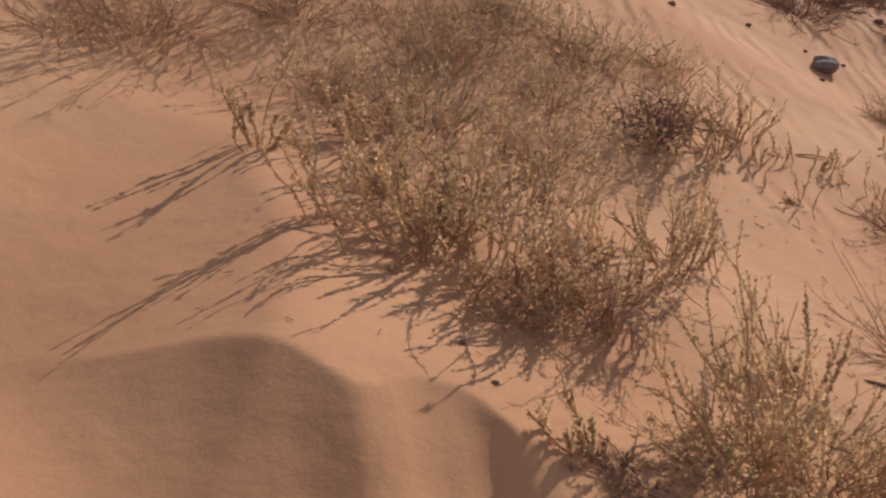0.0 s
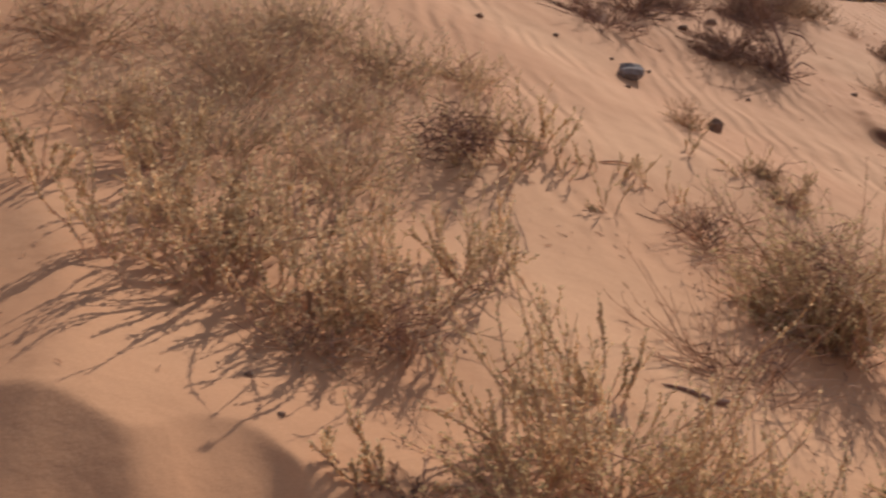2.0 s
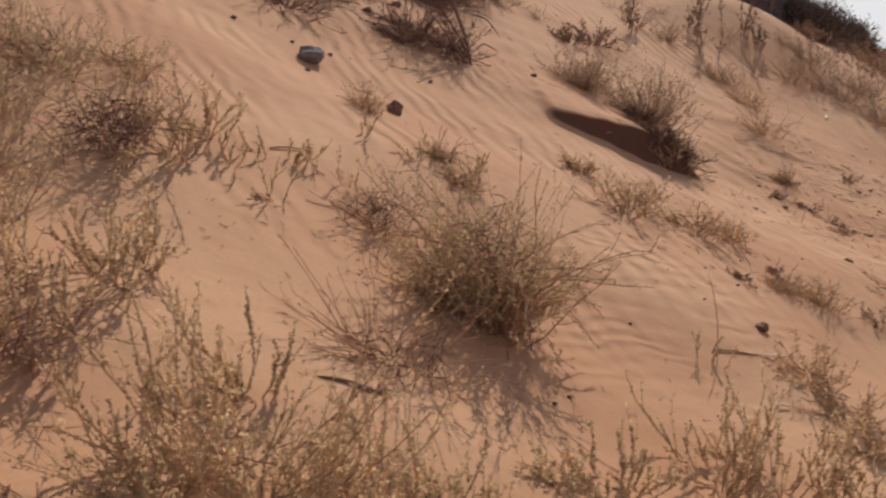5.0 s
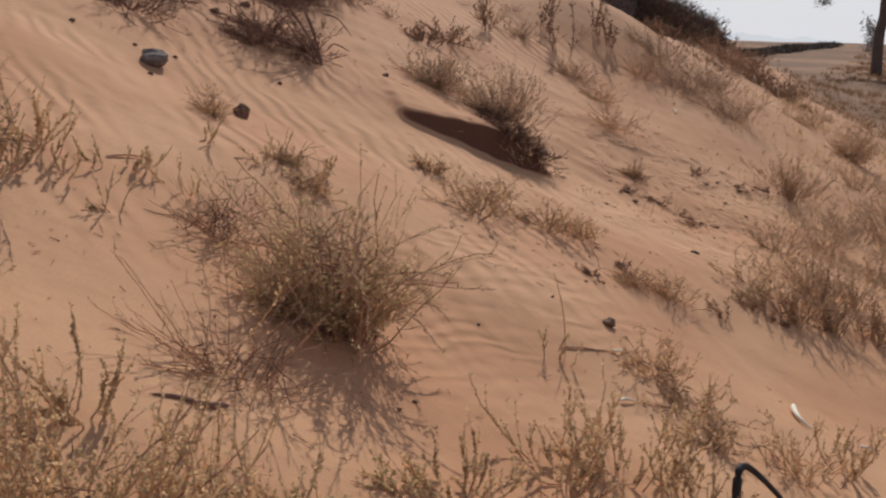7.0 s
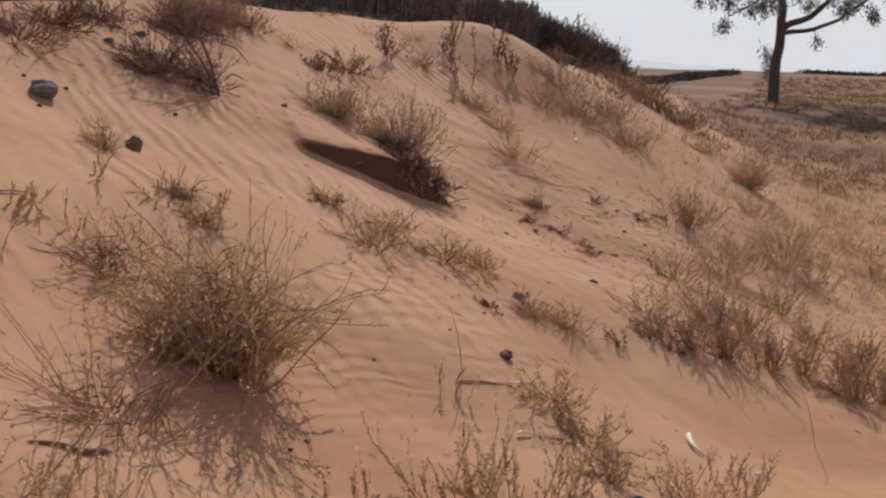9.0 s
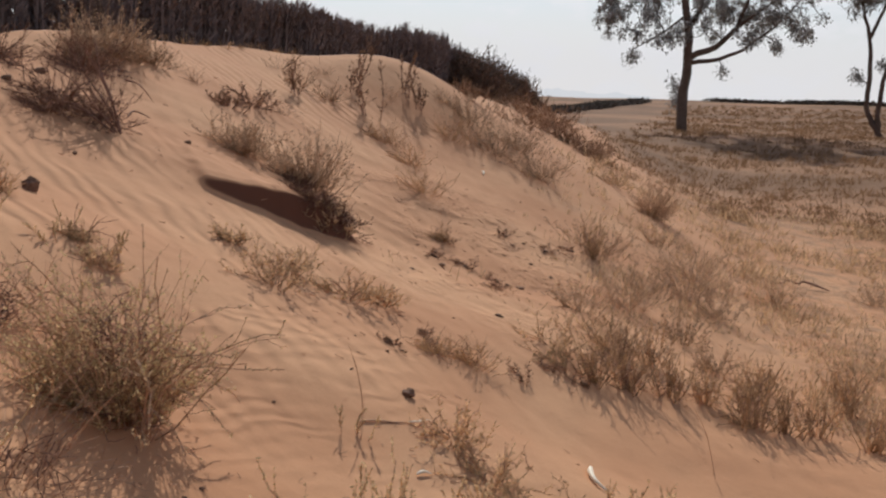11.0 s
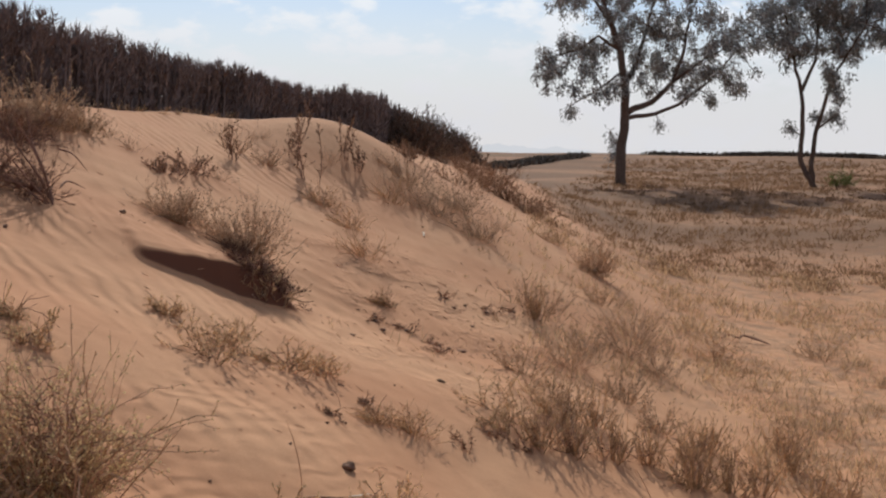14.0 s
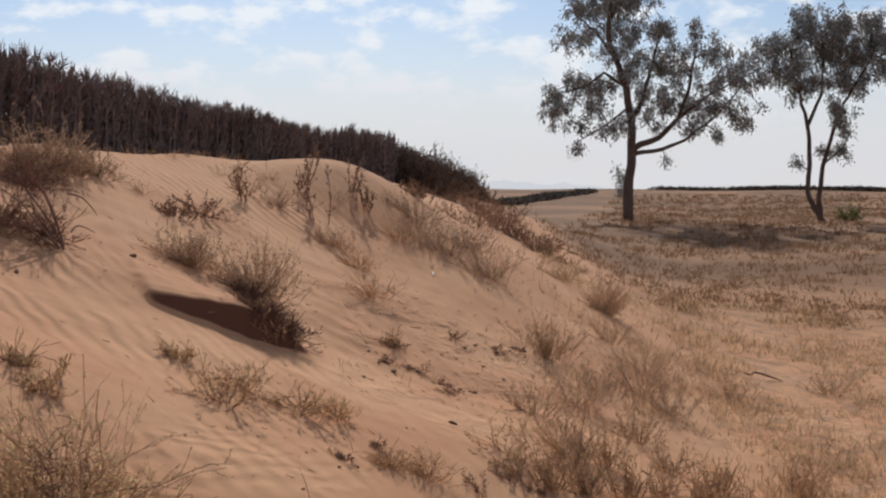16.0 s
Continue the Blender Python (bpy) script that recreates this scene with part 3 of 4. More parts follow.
for seed, x, y, wide, high in (
    (151, 8.05, 12.75, 0.30, 0.14), (152, 8.50, 13.00, 0.25, 0.10), (153, 8.85, 13.12, 0.30, 0.15), (154, 9.15, 13.28, 0.25, 0.10), (155, 9.50, 13.48, 0.35, 0.14),
    (156, 9.95, 13.66, 0.30, 0.10), (157, 10.30, 13.78, 0.35, 0.16), (158, 10.75, 13.95, 0.35, 0.14), (159, 11.3, 14.2, 0.4, 0.18),
):
    shrub("grass_tuft", "grass", seed, x, y, wide, high, straw, straw, "small dry grass tuft on the dune crest", "grass", "tufts on the crest", 0.3, 1.2)
SCRUFF = "scruffy drooping tuft of dry brown stems on the sand"
for seed, x, y, wide, high in (
    (52, 4.76, 5.95, 0.56, 0.28), (53, 5.33, 6.02, 0.42, 0.22), (55, 6.83, 5.75, 0.60, 0.22), (56, 4.70, 4.34, 0.50, 0.24), (57, 4.62, 4.02, 0.50, 0.20),
    (58, 4.81, 3.55, 0.60, 0.26), (63, 6.20, 7.35, 0.50, 0.13), (66, 5.05, 6.25, 0.44, 0.20), (67, 6.70, 5.45, 0.60, 0.20), (68, 7.50, 5.75, 0.50, 0.22), (295, 4.88, 6.62, 0.26, 0.12), (299, 3.60, 5.76, 0.26, 0.13), (301, 5.61, 6.04, 0.36, 0.16), (70, 4.50, 3.78, 0.40, 0.16),
):
    shrub("scruffy_tuft", "scruff", seed, x, y, wide, high, straw, straw, SCRUFF, "grass", "scruffy tufts", 0.65, 1.3, 12)
for seed, x, y, wide, high in (
    (72, 6.80, 5.30, 0.42, 0.46), (73, 7.02, 5.20, 0.36, 0.41), (107, 7.35, 5.12, 0.40, 0.34), (108, 7.60, 5.03, 0.38, 0.37), (125, 7.62, 4.66, 0.36, 0.48),
    (126, 7.84, 4.55, 0.40, 0.53), (127, 8.08, 4.45, 0.42, 0.53), (128, 8.27, 4.15, 0.34, 0.46), (129, 8.45, 4.05, 0.36, 0.51), (133, 7.45, 5.66, 0.42, 0.46),
    (134, 7.76, 5.62, 0.36, 0.41), (135, 8.9, 4.7, 0.45, 0.41), (136, 8.5, 5.2, 0.45, 0.34), (137, 9.5, 5.1, 0.45, 0.39), (138, 9.75, 7.95, 0.40, 0.46), (139, 8.1, 5.0, 0.4, 0.29),
):
    shrub("grass_clump", "bundle", seed, x, y, wide, high, straw, straw, "upright clump of dry straw-coloured stems on the plain", "grass", "upright grass clumps", 1.4, 1.1, 35)
SCRUB_LABEL = "low straw-coloured scrub of fine dry stems on sandy ground"
for seed, x, y, wide, high, density in (
    (71, 7.12, 5.35, 0.92, 0.40, 0.35), (74, 10.09, 8.15, 0.76, 0.44, 0.7), (281, 9.75, 7.25, 0.9, 0.36, 0.4), (282, 10.40, 6.95, 0.8, 0.36, 0.4),
    (75, 10.43, 7.35, 1.40, 0.48, 0.8), (76, 13.45, 10.18, 0.62, 1.45, 2.0), (77, 11.12, 10.75, 1.05, 0.50, 0.8), (78, 11.40, 10.25, 0.82, 0.50, 0.8),
    (284, 8.99, 11.84, 0.5, 0.36, 0.3), (285, 9.20, 11.50, 0.5, 0.30, 0.3), (79, 9.00, 6.85, 0.8, 0.34, 0.5), (80, 11.4, 7.95, 1.0, 0.4, 0.5), (81, 6.30, 8.74, 0.60, 0.34, 1.6), (82, 6.78, 8.46, 0.82, 0.54, 2.0),
    (83, 11.34, 11.45, 0.9, 0.40, 0.7), (84, 11.85, 11.06, 0.9, 0.40, 0.7), (118, 6.04, 10.52, 0.85, 0.68, 1.2), (119, 6.58, 10.75, 0.42, 0.40, 0.9),
):
    shrub("dry_scrub", "feather", seed, x, y, wide, high, straw_dull, straw_dull, SCRUB_LABEL, "shrub", "dry scrub bushes", density, 1.5)
for seed, x, y, wide, high in ((85, 11.8, 8.8, 0.9, 0.35), (86, 14.1, 11.4, 0.9, 0.5), (87, 8.1, 6.6, 0.7, 0.25), (88, 8.9, 6.2, 0.8, 0.3), (89, 12.2, 7.5, 0.8, 0.3), (96, 8.5, 5.6, 0.6, 0.25), (97, 13.9, 7.2, 0.9, 0.3)):
    shrub("dry_scrub", "feather", seed, x, y, wide, high, straw, straw_dull, SCRUB_LABEL, "shrub", "dry scrub bushes", 0.45, 1.6)

# small dead sprigs on the trodden sand at the foot of the dune
for k, (x, y) in enumerate(SPRIGS):
    shrub("dead_sprig", "scruff", 310 + k, x, y, 0.18 + 0.06 * (k % 4), 0.05 + 0.02 * (k % 3), twig, leaf_brown, "small brown dead sprig lying on the pale sand", "sprig", "dead sprigs", 0.25, 1.1, 5)

# thin pale grass on the upper slope
for k, (x, y) in enumerate(((6.87, 10.87), (6.97, 10.54), (9.14, 12.44), (9.71, 12.33), (9.23, 11.57), (10.28, 11.74), (11.14, 11.79), (11.25, 11.70), (7.82, 10.38), (9.14, 10.62), (9.26, 10.39))):
    shrub("pale_tuft", "grass", 340 + k, x, y, 0.34 + 0.05 * (k % 3), 0.20 + 0.05 * (k % 4), straw_dull, straw_dull, "thin pale dry tuft on the upper dune slope", "grass", "pale tufts on the upper slope", 0.35, 1.1)

# ---- dead and dark shrubs on the upper slope ----
DEAD = "dark dead shrub of bare tangled twigs on the dune slope"
for seed, x, y, wide, high in ((91, 5.0, 8.60, 0.60, 0.46), (191, 4.80, 8.82, 0.66, 0.50), (192, 4.62, 8.62, 0.5, 0.16), (92, 3.70, 8.68, 0.90, 0.40), (93, 4.71, 9.75, 0.60, 0.35), (94, 5.75, 10.20, 0.55, 0.40), (98, 4.2, 9.3, 0.6, 0.3), (99, 5.5, 9.9, 0.7, 0.5)):
    shrub("dead_shrub", "dead", seed, x, y, wide, high, twig_dark, leaf_brown, DEAD, "shrub", "dead shrubs", 1.3)
FLANK = "low brown bush on the far flank of the dune"
for seed, x, y, wide, high in ((110, 22.6, 21.3, 1.8, 0.4), (111, 18.5, 16.6, 1.5, 0.35), (112, 17.4, 15.1, 1.2, 0.35), (113, 17.6, 14.8, 1.0, 0.35), (114, 21.5, 21.9, 1.4, 0.4), (115, 15.5, 14.7, 1.2, 0.35), (116, 20.2, 18.6, 1.5, 0.35), (117, 25.0, 22.5, 2.0, 0.45),
    (260, 12.25, 12.45, 0.7, 0.22), (261, 21.9, 21.9, 1.6, 0.40), (262, 21.2, 20.6, 1.5, 0.40), (263, 17.9, 16.8, 1.2, 0.32), (264, 17.3, 15.7, 1.1, 0.30), (265, 17.3, 15.3, 1.0, 0.26), (266, 24.0, 23.5, 1.8, 0.45), (267, 22.9, 21.5, 1.6, 0.40), (268, 20.9, 18.9, 1.5, 0.36), (269, 17.0, 14.5, 0.9, 0.22)):
    shrub("flank_bush", "broom", seed, x, y, wide, high, straw_dull, leaf_brown, FLANK, "shrub", "bushes on the far flank", 0.2, 2.0)
for seed, x, y, wide, high in ((101, 9.56, 11.21, 0.55, 0.82), (102, 9.79, 11.79, 0.45, 0.60), (103, 8.66, 11.36, 0.45, 0.42), (105, 10.58, 11.78, 0.45, 0.52), (106, 10.56, 11.50, 0.36, 0.40)):
    shrub("withered_plant", "tall", seed, x, y, wide, high, twig_dark, leaf_brown, "tall withered plant with dark curled leaves near the crest", "plant", "withered plants on the crest", 1.4)
for seed, x, y, wide, high in ((104, 7.48, 10.41, 0.62, 0.34), (109, 6.98, 10.05, 0.44, 0.22)):
    shrub("withered_plant", "scruff", seed, x, y, wide, high, twig_dark, leaf_brown, "low withered plant with dark curled leaves on the dune slope", "plant", "withered plants on the crest", 0.5, 2.0)
for seed, x, y, wide, high in ((250, 5.57, 10.25, 0.5, 0.50), (251, 5.86, 10.44, 0.6, 0.48), (252, 6.18, 10.71, 0.55, 0.62), (253, 6.26, 10.56, 0.45, 0.34)):
    shrub("dry_scrub", "feather", seed, x, y, wide, high, straw_dull, straw_dull, "tall pale dry stems standing before the dark fence", "shrub", "dry scrub bushes", 0.5, 1.6)


# ---- palm-frond fence along the crest ----
def fence_line(s):
    """The place on the fence s metres from its start."""
    v = 6.0 + s
    u = 6.65 - 0.95 * float(step(9, 20, v)) - 0.3 * float(step(18, 30, v)) + 0.12 * math.sin(v * 0.9)
    return -0.595 * u + 0.804 * v, 0.804 * u + 0.595 * v


def fence_size(s):
    """How tall the fronds stand at a place along the fence, its top falling with the crest."""
    v = 6.0 + s
    top = 3.04 - 0.052 * (v - 11.8) + 0.38 * math.exp(-((v - 28.0) / 5.0) ** 2) + 0.02 * max(0.0, v - 22) + 0.03 * math.sin(s * 2.1)
    low_end = 1 - 0.5 * float(step(30, 34.5, s))
    return max(0.35, top - float(height(*fence_line(s)))) / 0.84 * low_end


def frond_mesh(seed):
    """One dry frond set upright: a rib with stiff leaflets that point up and a little out."""
    rng = np.random.default_rng(seed)
    b = Build()
    rib = stem_line(rng, (0, 0, -0.2), (rng.normal() * 0.06, rng.normal() * 0.05, 1), rng.uniform(0.98, 1.15), 6, 0.0, 0.04)
    b.tube(rib, 0.012, 0.004)
    at, ways = [], []
    for q in np.linspace(0.6, 5.9, 130):
        k = min(int(q), 5)
        p = rib[k] + (rib[k + 1] - rib[k]) * (q - k)
        for side in (-1, 1):
            at.append(p)
            ways.append((side * rng.uniform(0.1, 1.2), rng.normal() * 0.7, rng.uniform(0.5, 1.2)))
    b.leaves(rng, at, ways, 0.11, 0.012)
    return b.mesh("frond", frond)


fence = root("palm_frond_fence", *fence_line(0), "dark fence of dry palm fronds set upright along the dune crest", "fence")
fronds = [frond_mesh(400 + k) for k in range(8)]
rng = np.random.default_rng(5)
base = fence.matrix_world.translation


def frond_spot(s, depth):
    x, y = fence_line(s)
    x, y = x - 0.595 * depth, y + 0.804 * depth
    lean = 34 + rng.uniform(-25, 25)
    return x, y, float(height(x, y)), lean


FENCE_LONG = 33.2
for k in range(300):
    s = 20.0 * k / 300
    x, y, z, lean = frond_spot(s + rng.uniform(-0.03, 0.03), rng.uniform(-0.08, 0.08))
    ob = new("frond", fronds[k % 8])
    ob.parent = fence
    size = rng.uniform(0.92, 1.01) * fence_size(s) * (1 + 0.04 * math.sin(s * 5.3) * math.sin(s * 1.9))
    ob.matrix_basis = Matrix.Translation((x - base.x, y - base.y, z - base.z)) @ pose(0, 0, 0, rng.normal() * 5, rng.normal() * 5, lean) @ Matrix.Diagonal((1, 1, size, 1))


def fence_rest():
    """The fronds behind and farther along, too many to count."""
    b = Build()
    for k in range(2450):
        s = 20.0 * rng.uniform() if k < 1400 else 20 + (FENCE_LONG - 20) * rng.uniform()
        x, y, z, lean = frond_spot(s, rng.uniform(-0.12, 0.25))
        tall = rng.uniform(0.80, 0.95) * fence_size(s) * 1.02
        p = np.array([x, y, z]) - np.array(base)
        tip = p + np.array([rng.normal() * 0.05, rng.normal() * 0.05, tall])
        b.tube([p - (0, 0, 0.1), (p + tip) / 2 + rng.normal(size=3) * 0.015, tip], 0.014, 0.004)
        n = 30
        q = rng.uniform(0.0, 0.86, (n, 1))
        b.leaves(rng, p + (tip - p) * q, np.column_stack([rng.normal(size=(n, 2)) * 0.3, rng.uniform(0.4, 1.2, n)]), 0.15, 0.03)
    return tagged(part("frond_layer", b, frond, fence), kind="stuff")


fence_rest()
for seed, s, wide, over in ((270, 23.2, 1.5, 1.10), (271, 25.0, 1.7, 1.12), (272, 27.0, 1.7, 1.02), (273, 29.0, 1.6, 0.98), (274, 30.8, 1.4, 0.90), (275, 32.2, 1.2, 0.75), (276, 33.3, 0.9, 0.6)):
    x, y = fence_line(s)
    shrub("dark_bush", "broom", seed, x + 0.25, y - 0.35, wide, over * fence_size(s) * 0.84, twig_dark, bush_dark, "dark rounded bush growing against the end of the fence", "bush", "dark bushes along the fence", 2.2, 3.4)

# ---- gum trees on the plain ----
TALL_LIMBS = [
    (0.27, [(0.00, -0.09), (-0.02, 1.22), (0.13, 3.47), (0.09, 4.78), (-0.13, 6.47), (-0.56, 7.60), (-1.03, 9.10), (-0.92, 10.41), (-1.03, 12.29)]),
    (0.16, [(0.11, 4.78), (0.56, 5.72), (0.94, 7.03), (1.41, 8.91)]),
    (0.17, [(0.15, 3.47), (1.41, 4.03), (2.34, 4.97), (2.91, 6.66), (3.19, 8.54)]),
    (0.12, [(0.15, 3.25), (1.59, 3.47), (2.72, 3.94), (4.03, 4.97), (5.35, 6.47)]),
    (0.09, [(-0.13, 6.47), (-1.22, 7.22), (-2.16, 6.57), (-3.47, 6.28)]),
    (0.06, [(0.00, 5.53), (-1.03, 4.69), (-2.44, 3.85)]),
    (0.09, [(-0.62, 7.79), (-1.59, 9.10), (-2.63, 10.04)]),
    (0.10, [(-0.92, 9.85), (-0.28, 10.97), (0.28, 11.91)]),
    (0.08, [(2.34, 4.97), (3.85, 6.10), (5.91, 7.13)]),
]
TALL_TOP = [
    (-2.53, 10.41, 0.90), (-1.22, 10.60, 1.09), (-0.09, 10.79, 0.94), (-2.91, 9.19, 0.66), (-2.16, 8.91, 0.71), (-0.66, 9.38, 0.90),
    (0.28, 9.19, 0.75), (1.41, 9.10, 0.79), (-1.59, 11.72, 1.09), (-0.09, 11.91, 1.09), (-0.84, 13.04, 1.03), (0.84, 11.16, 0.84),
    (-1.97, 12.48, 0.79), (-0.56, 8.16, 0.68), (0.66, 7.97, 0.56),
]
TALL_RIGHT = [
    (2.16, 8.16, 0.64), (3.10, 8.82, 0.64), (3.85, 7.97, 0.79), (1.41, 7.41, 0.86), (2.63, 7.22, 0.71), (3.85, 6.66, 0.79),
    (4.78, 6.47, 0.79), (5.35, 7.50, 0.64), (6.00, 6.94, 0.64), (6.32, 5.63, 0.23), (5.16, 5.16, 0.71), (4.03, 5.35, 0.75),
    (3.10, 5.53, 0.86), (1.97, 6.00, 0.86), (0.94, 6.10, 0.75), (1.13, 4.88, 0.56), (2.91, 4.50, 0.56), (4.26, 4.22, 0.41),
    (1.78, 2.91, 0.24),
]
TALL_LEFT = [
    (-0.09, 7.22, 0.71), (-1.03, 6.47, 0.79), (-1.97, 6.57, 0.71), (-3.13, 6.66, 0.79), (-3.66, 6.00, 0.56), (-3.75, 5.12, 0.53),
    (-3.10, 5.35, 0.60), (-2.31, 4.60, 0.41), (-1.56, 5.53, 0.68), (-2.61, 3.47, 0.38), (-0.99, 4.31, 0.49), (-0.28, 4.78, 0.53),
    (-0.47, 2.06, 0.45), (-0.28, 1.37, 0.26),
]
TWIN_LIMBS = [
    (0.16, [(0.04, -0.09), (-0.43, 0.66), (-0.75, 1.41), (-0.71, 3.47), (-0.86, 4.97), (-1.18, 6.28), (-1.56, 7.60), (-1.74, 8.91)]),
    (0.145, [(-0.15, 0.28), (-0.24, 1.22), (-0.09, 2.72), (0.41, 4.60), (0.83, 5.82), (1.44, 6.85), (2.10, 7.97)]),
    (0.10, [(-0.79, 4.78), (-0.15, 6.28), (-0.06, 8.16), (-0.15, 9.66)]),
    (0.06, [(0.04, 2.91), (0.98, 3.66), (1.44, 4.50)]),
    (0.04, [(-0.71, 2.53), (-1.18, 2.87)]),
]
TWIN_CROWN = [
    (-2.96, 8.54, 0.71), (-2.31, 7.50, 0.71), (-1.65, 8.91, 0.86), (-1.46, 7.41, 0.83), (-0.53, 9.47, 0.86), (0.60, 9.66, 0.98),
    (-0.15, 8.16, 1.05), (0.98, 8.54, 0.98), (1.91, 8.16, 0.90), (2.66, 8.91, 0.83), (2.85, 7.60, 0.64), (1.73, 7.03, 0.79),
    (0.79, 6.85, 0.71), (-0.53, 6.75, 0.60), (-1.46, 6.47, 0.49), (0.60, 5.53, 0.53), (0.79, 4.69, 0.49), (1.01, 3.62, 0.45),
    (-0.06, 3.47, 0.34), (-1.28, 2.91, 0.30), (1.26, 4.45, 0.23), (3.60, 8.35, 0.84), (3.88, 7.22, 0.64), (2.29, 9.66, 0.75),
    (-0.90, 10.22, 0.68),
]


def gum_tree(name, x, y, limbs, crowns, label, seed, leaves):
    """A gum tree: a bent trunk with limbs, and hanging leaf sprays in loose clumps."""
    rng = np.random.default_rng(seed)
    ob = root(name, x, y, label, "tree")
    across = np.array([0.61, -0.79, 0.0])
    deep = np.array([0.79, 0.61, 0.0])
    lines = []
    for n, (r, pts) in enumerate(limbs):
        depth, line = 0.0, []
        if n:
            first = np.array([pts[0][0], pts[0][1]])
            near = min((p for l in lines[:1] for p in l[1]), key=lambda p: abs(p[2] - first[1]))
            depth = float(near @ deep)
        slope = rng.uniform(-0.6, 0.6) if n else 0.0
        for k, (a, h) in enumerate(pts):
            line.append(across * a + deep * (depth + slope * k * 0.7) + np.array([0, 0, h]))
        line = np.array(line)
        fine = [line[0]]
        for k in range(len(line) - 1):
            for q in (0.34, 0.67, 1.0):
                fine.append(line[k] + (line[k + 1] - line[k]) * q + rng.normal(size=3) * r * (0.18 if q < 1 else 0))
        b = Build()
        b.tube(fine, r, r * 0.25, 9 if n == 0 else 7)
        part("trunk" if n == 0 else "limb", b, bark, ob, smooth=True)
        lines.append((r, np.array(fine)))
    every = np.concatenate([l for _, l in lines])
    green, twigs = Build(), Build()
    for group in crowns:
        for a, h, r in group:
            flat = across * a + np.array([0, 0, h])
            gap = (every - flat) @ np.stack([across, [0, 0, 1.0]], 1)
            near = every[np.argmin((gap**2).sum(1))]
            c = flat + deep * (float(near @ deep) * 0.8 + rng.normal() * 0.9)
            mid = (near + c) / 2 + np.array([0, 0, 0.12 * r])
            twigs.tube([near, mid, c, c + rng.normal(size=3) * r * 0.5], 0.035, 0.010, 4)
            n = int(leaves * (r / 0.7) ** 2)
            knots = c + rng.normal(size=(max(5, n // 52), 3)) * r * np.array([0.56, 0.56, 0.46])
            for kn in knots[:: max(1, len(knots) // 5)]:
                twigs.tube([c, (c + kn) / 2 + rng.normal(size=3) * 0.05, kn], 0.014, 0.006, 3)
            at = knots[rng.integers(0, len(knots), n)] + rng.normal(size=(n, 3)) * np.array([0.13, 0.13, 0.17])
            green.leaves(rng, at, rng.normal(size=(n, 3)) * 0.55 + np.array([0, 0, -0.75]), 0.21, 0.062)
    tagged(part("branchwork", twigs, bark, ob), kind="stuff")
    tagged(part("crown", green, leaf_gum, ob), kind="stuff")
    return ob


gum_tree("gum_tree", 48.73, 36.66, TALL_LIMBS, (TALL_TOP, TALL_RIGHT, TALL_LEFT), "tall dark gum tree with a bent trunk and loose hanging crown", 7, 700)
gum_tree("gum_tree", 57.0, 30.9, TWIN_LIMBS, (TWIN_CROWN,), "gum tree with two slim trunks and a dense rounded crown", 8, 1000)
shrub("green_sucker", "broom", 9, 57.7, 29.9, 1.5, 1.1, twig_dark, herb, "small green bush at the foot of the gum tree", "shrub", "", 0.5, 4.0)


# ---- low growth on the plain ----
def plain_growth(name, material, near, far, total, seed, label):
    rng = np.random.default_rng(seed)
    b = Build()
    made = 0
    while made < total:
        r = near + (far - near) * rng.uniform() ** 1.3
        a = math.radians(rng.uniform(30, 74))
        x, y = r * math.sin(a), r * math.cos(a)
        u, v = -0.595 * x + 0.804 * y, 0.804 * x + 0.595 * y
        if u > 0.2 + min(2.2, max(0.0, (v - 12) * 0.09)) + rng.normal() * 0.5 or v < 7.5 + rng.uniform() * 3:
            continue
        clump = noise.noise(Vector((x * 0.9, y * 0.9, 0))) + 0.6 * noise.noise(Vector((x * 0.25, y * 0.25, 7)))
        if clump < rng.uniform(-0.35, 0.55):
            continue
        made += 1
        z = float(height(x, y))
        size = rng.uniform(0.03, 0.13) * (0.75 + min(r / 38, 0.6 + r / 110))
        n = 7
        turn = rng.uniform(0, 2 * math.pi, n)
        way = np.column_stack([np.cos(turn), np.sin(turn), rng.uniform(0.5, 3.0, n)])
        at = np.column_stack([x + rng.normal(size=n) * size * 0.8, y + rng.normal(size=n) * size * 0.8, np.full(n, z - 0.01)])
        b.leaves(rng, at, way, size * 1.1, 0.001 + 0.0008 * r)
    ob = new(name, b.mesh(name, material))
    tagged(ob, label, "grass", kind="stuff")


plain_growth("plain_herbs", straw, 9.5, 24, 2700, 77, "thin cover of dry brown herbs on the sandy plain")
plain_growth("distant_herbs", herb_far, 22, 118, 5200, 78, "dull brown cover of dry herbs on the distant plain")


# ---- stones, droppings and other small things ----
def lump(seed, sx, sy, sz, rough=0.5):
    bm = bmesh.new()
    bmesh.ops.create_icosphere(bm, subdivisions=2, radius=1)
    rng = np.random.default_rng(seed)
    shift = Vector(rng.uniform(0, 50, 3))
    for vert in bm.verts:
        vert.co *= 1 + rough * noise.noise(vert.co * 1.4 + shift) + 0.5 * rough * noise.noise(vert.co * 3.1 + shift)
        vert.co = Vector((vert.co.x * sx, vert.co.y * sy, vert.co.z * sz))
    me = bpy.data.meshes.new("lump")
    bm.to_mesh(me)
    bm.free()
    return me


def stone(name, seed, x, y, size, material, label, category, group="", flat=0.6, sink=0.35, rough=0.5):
    me = lump(seed, size, size * 0.75, size * flat, rough)
    me.materials.append(material)
    ob = new(name, me)
    ob.matrix_world = pose(x, y, float(height(x, y)) + size * flat * (1 - 2 * sink), 0, 0, seed * 47.0)
    return tagged(ob, label, category, group)


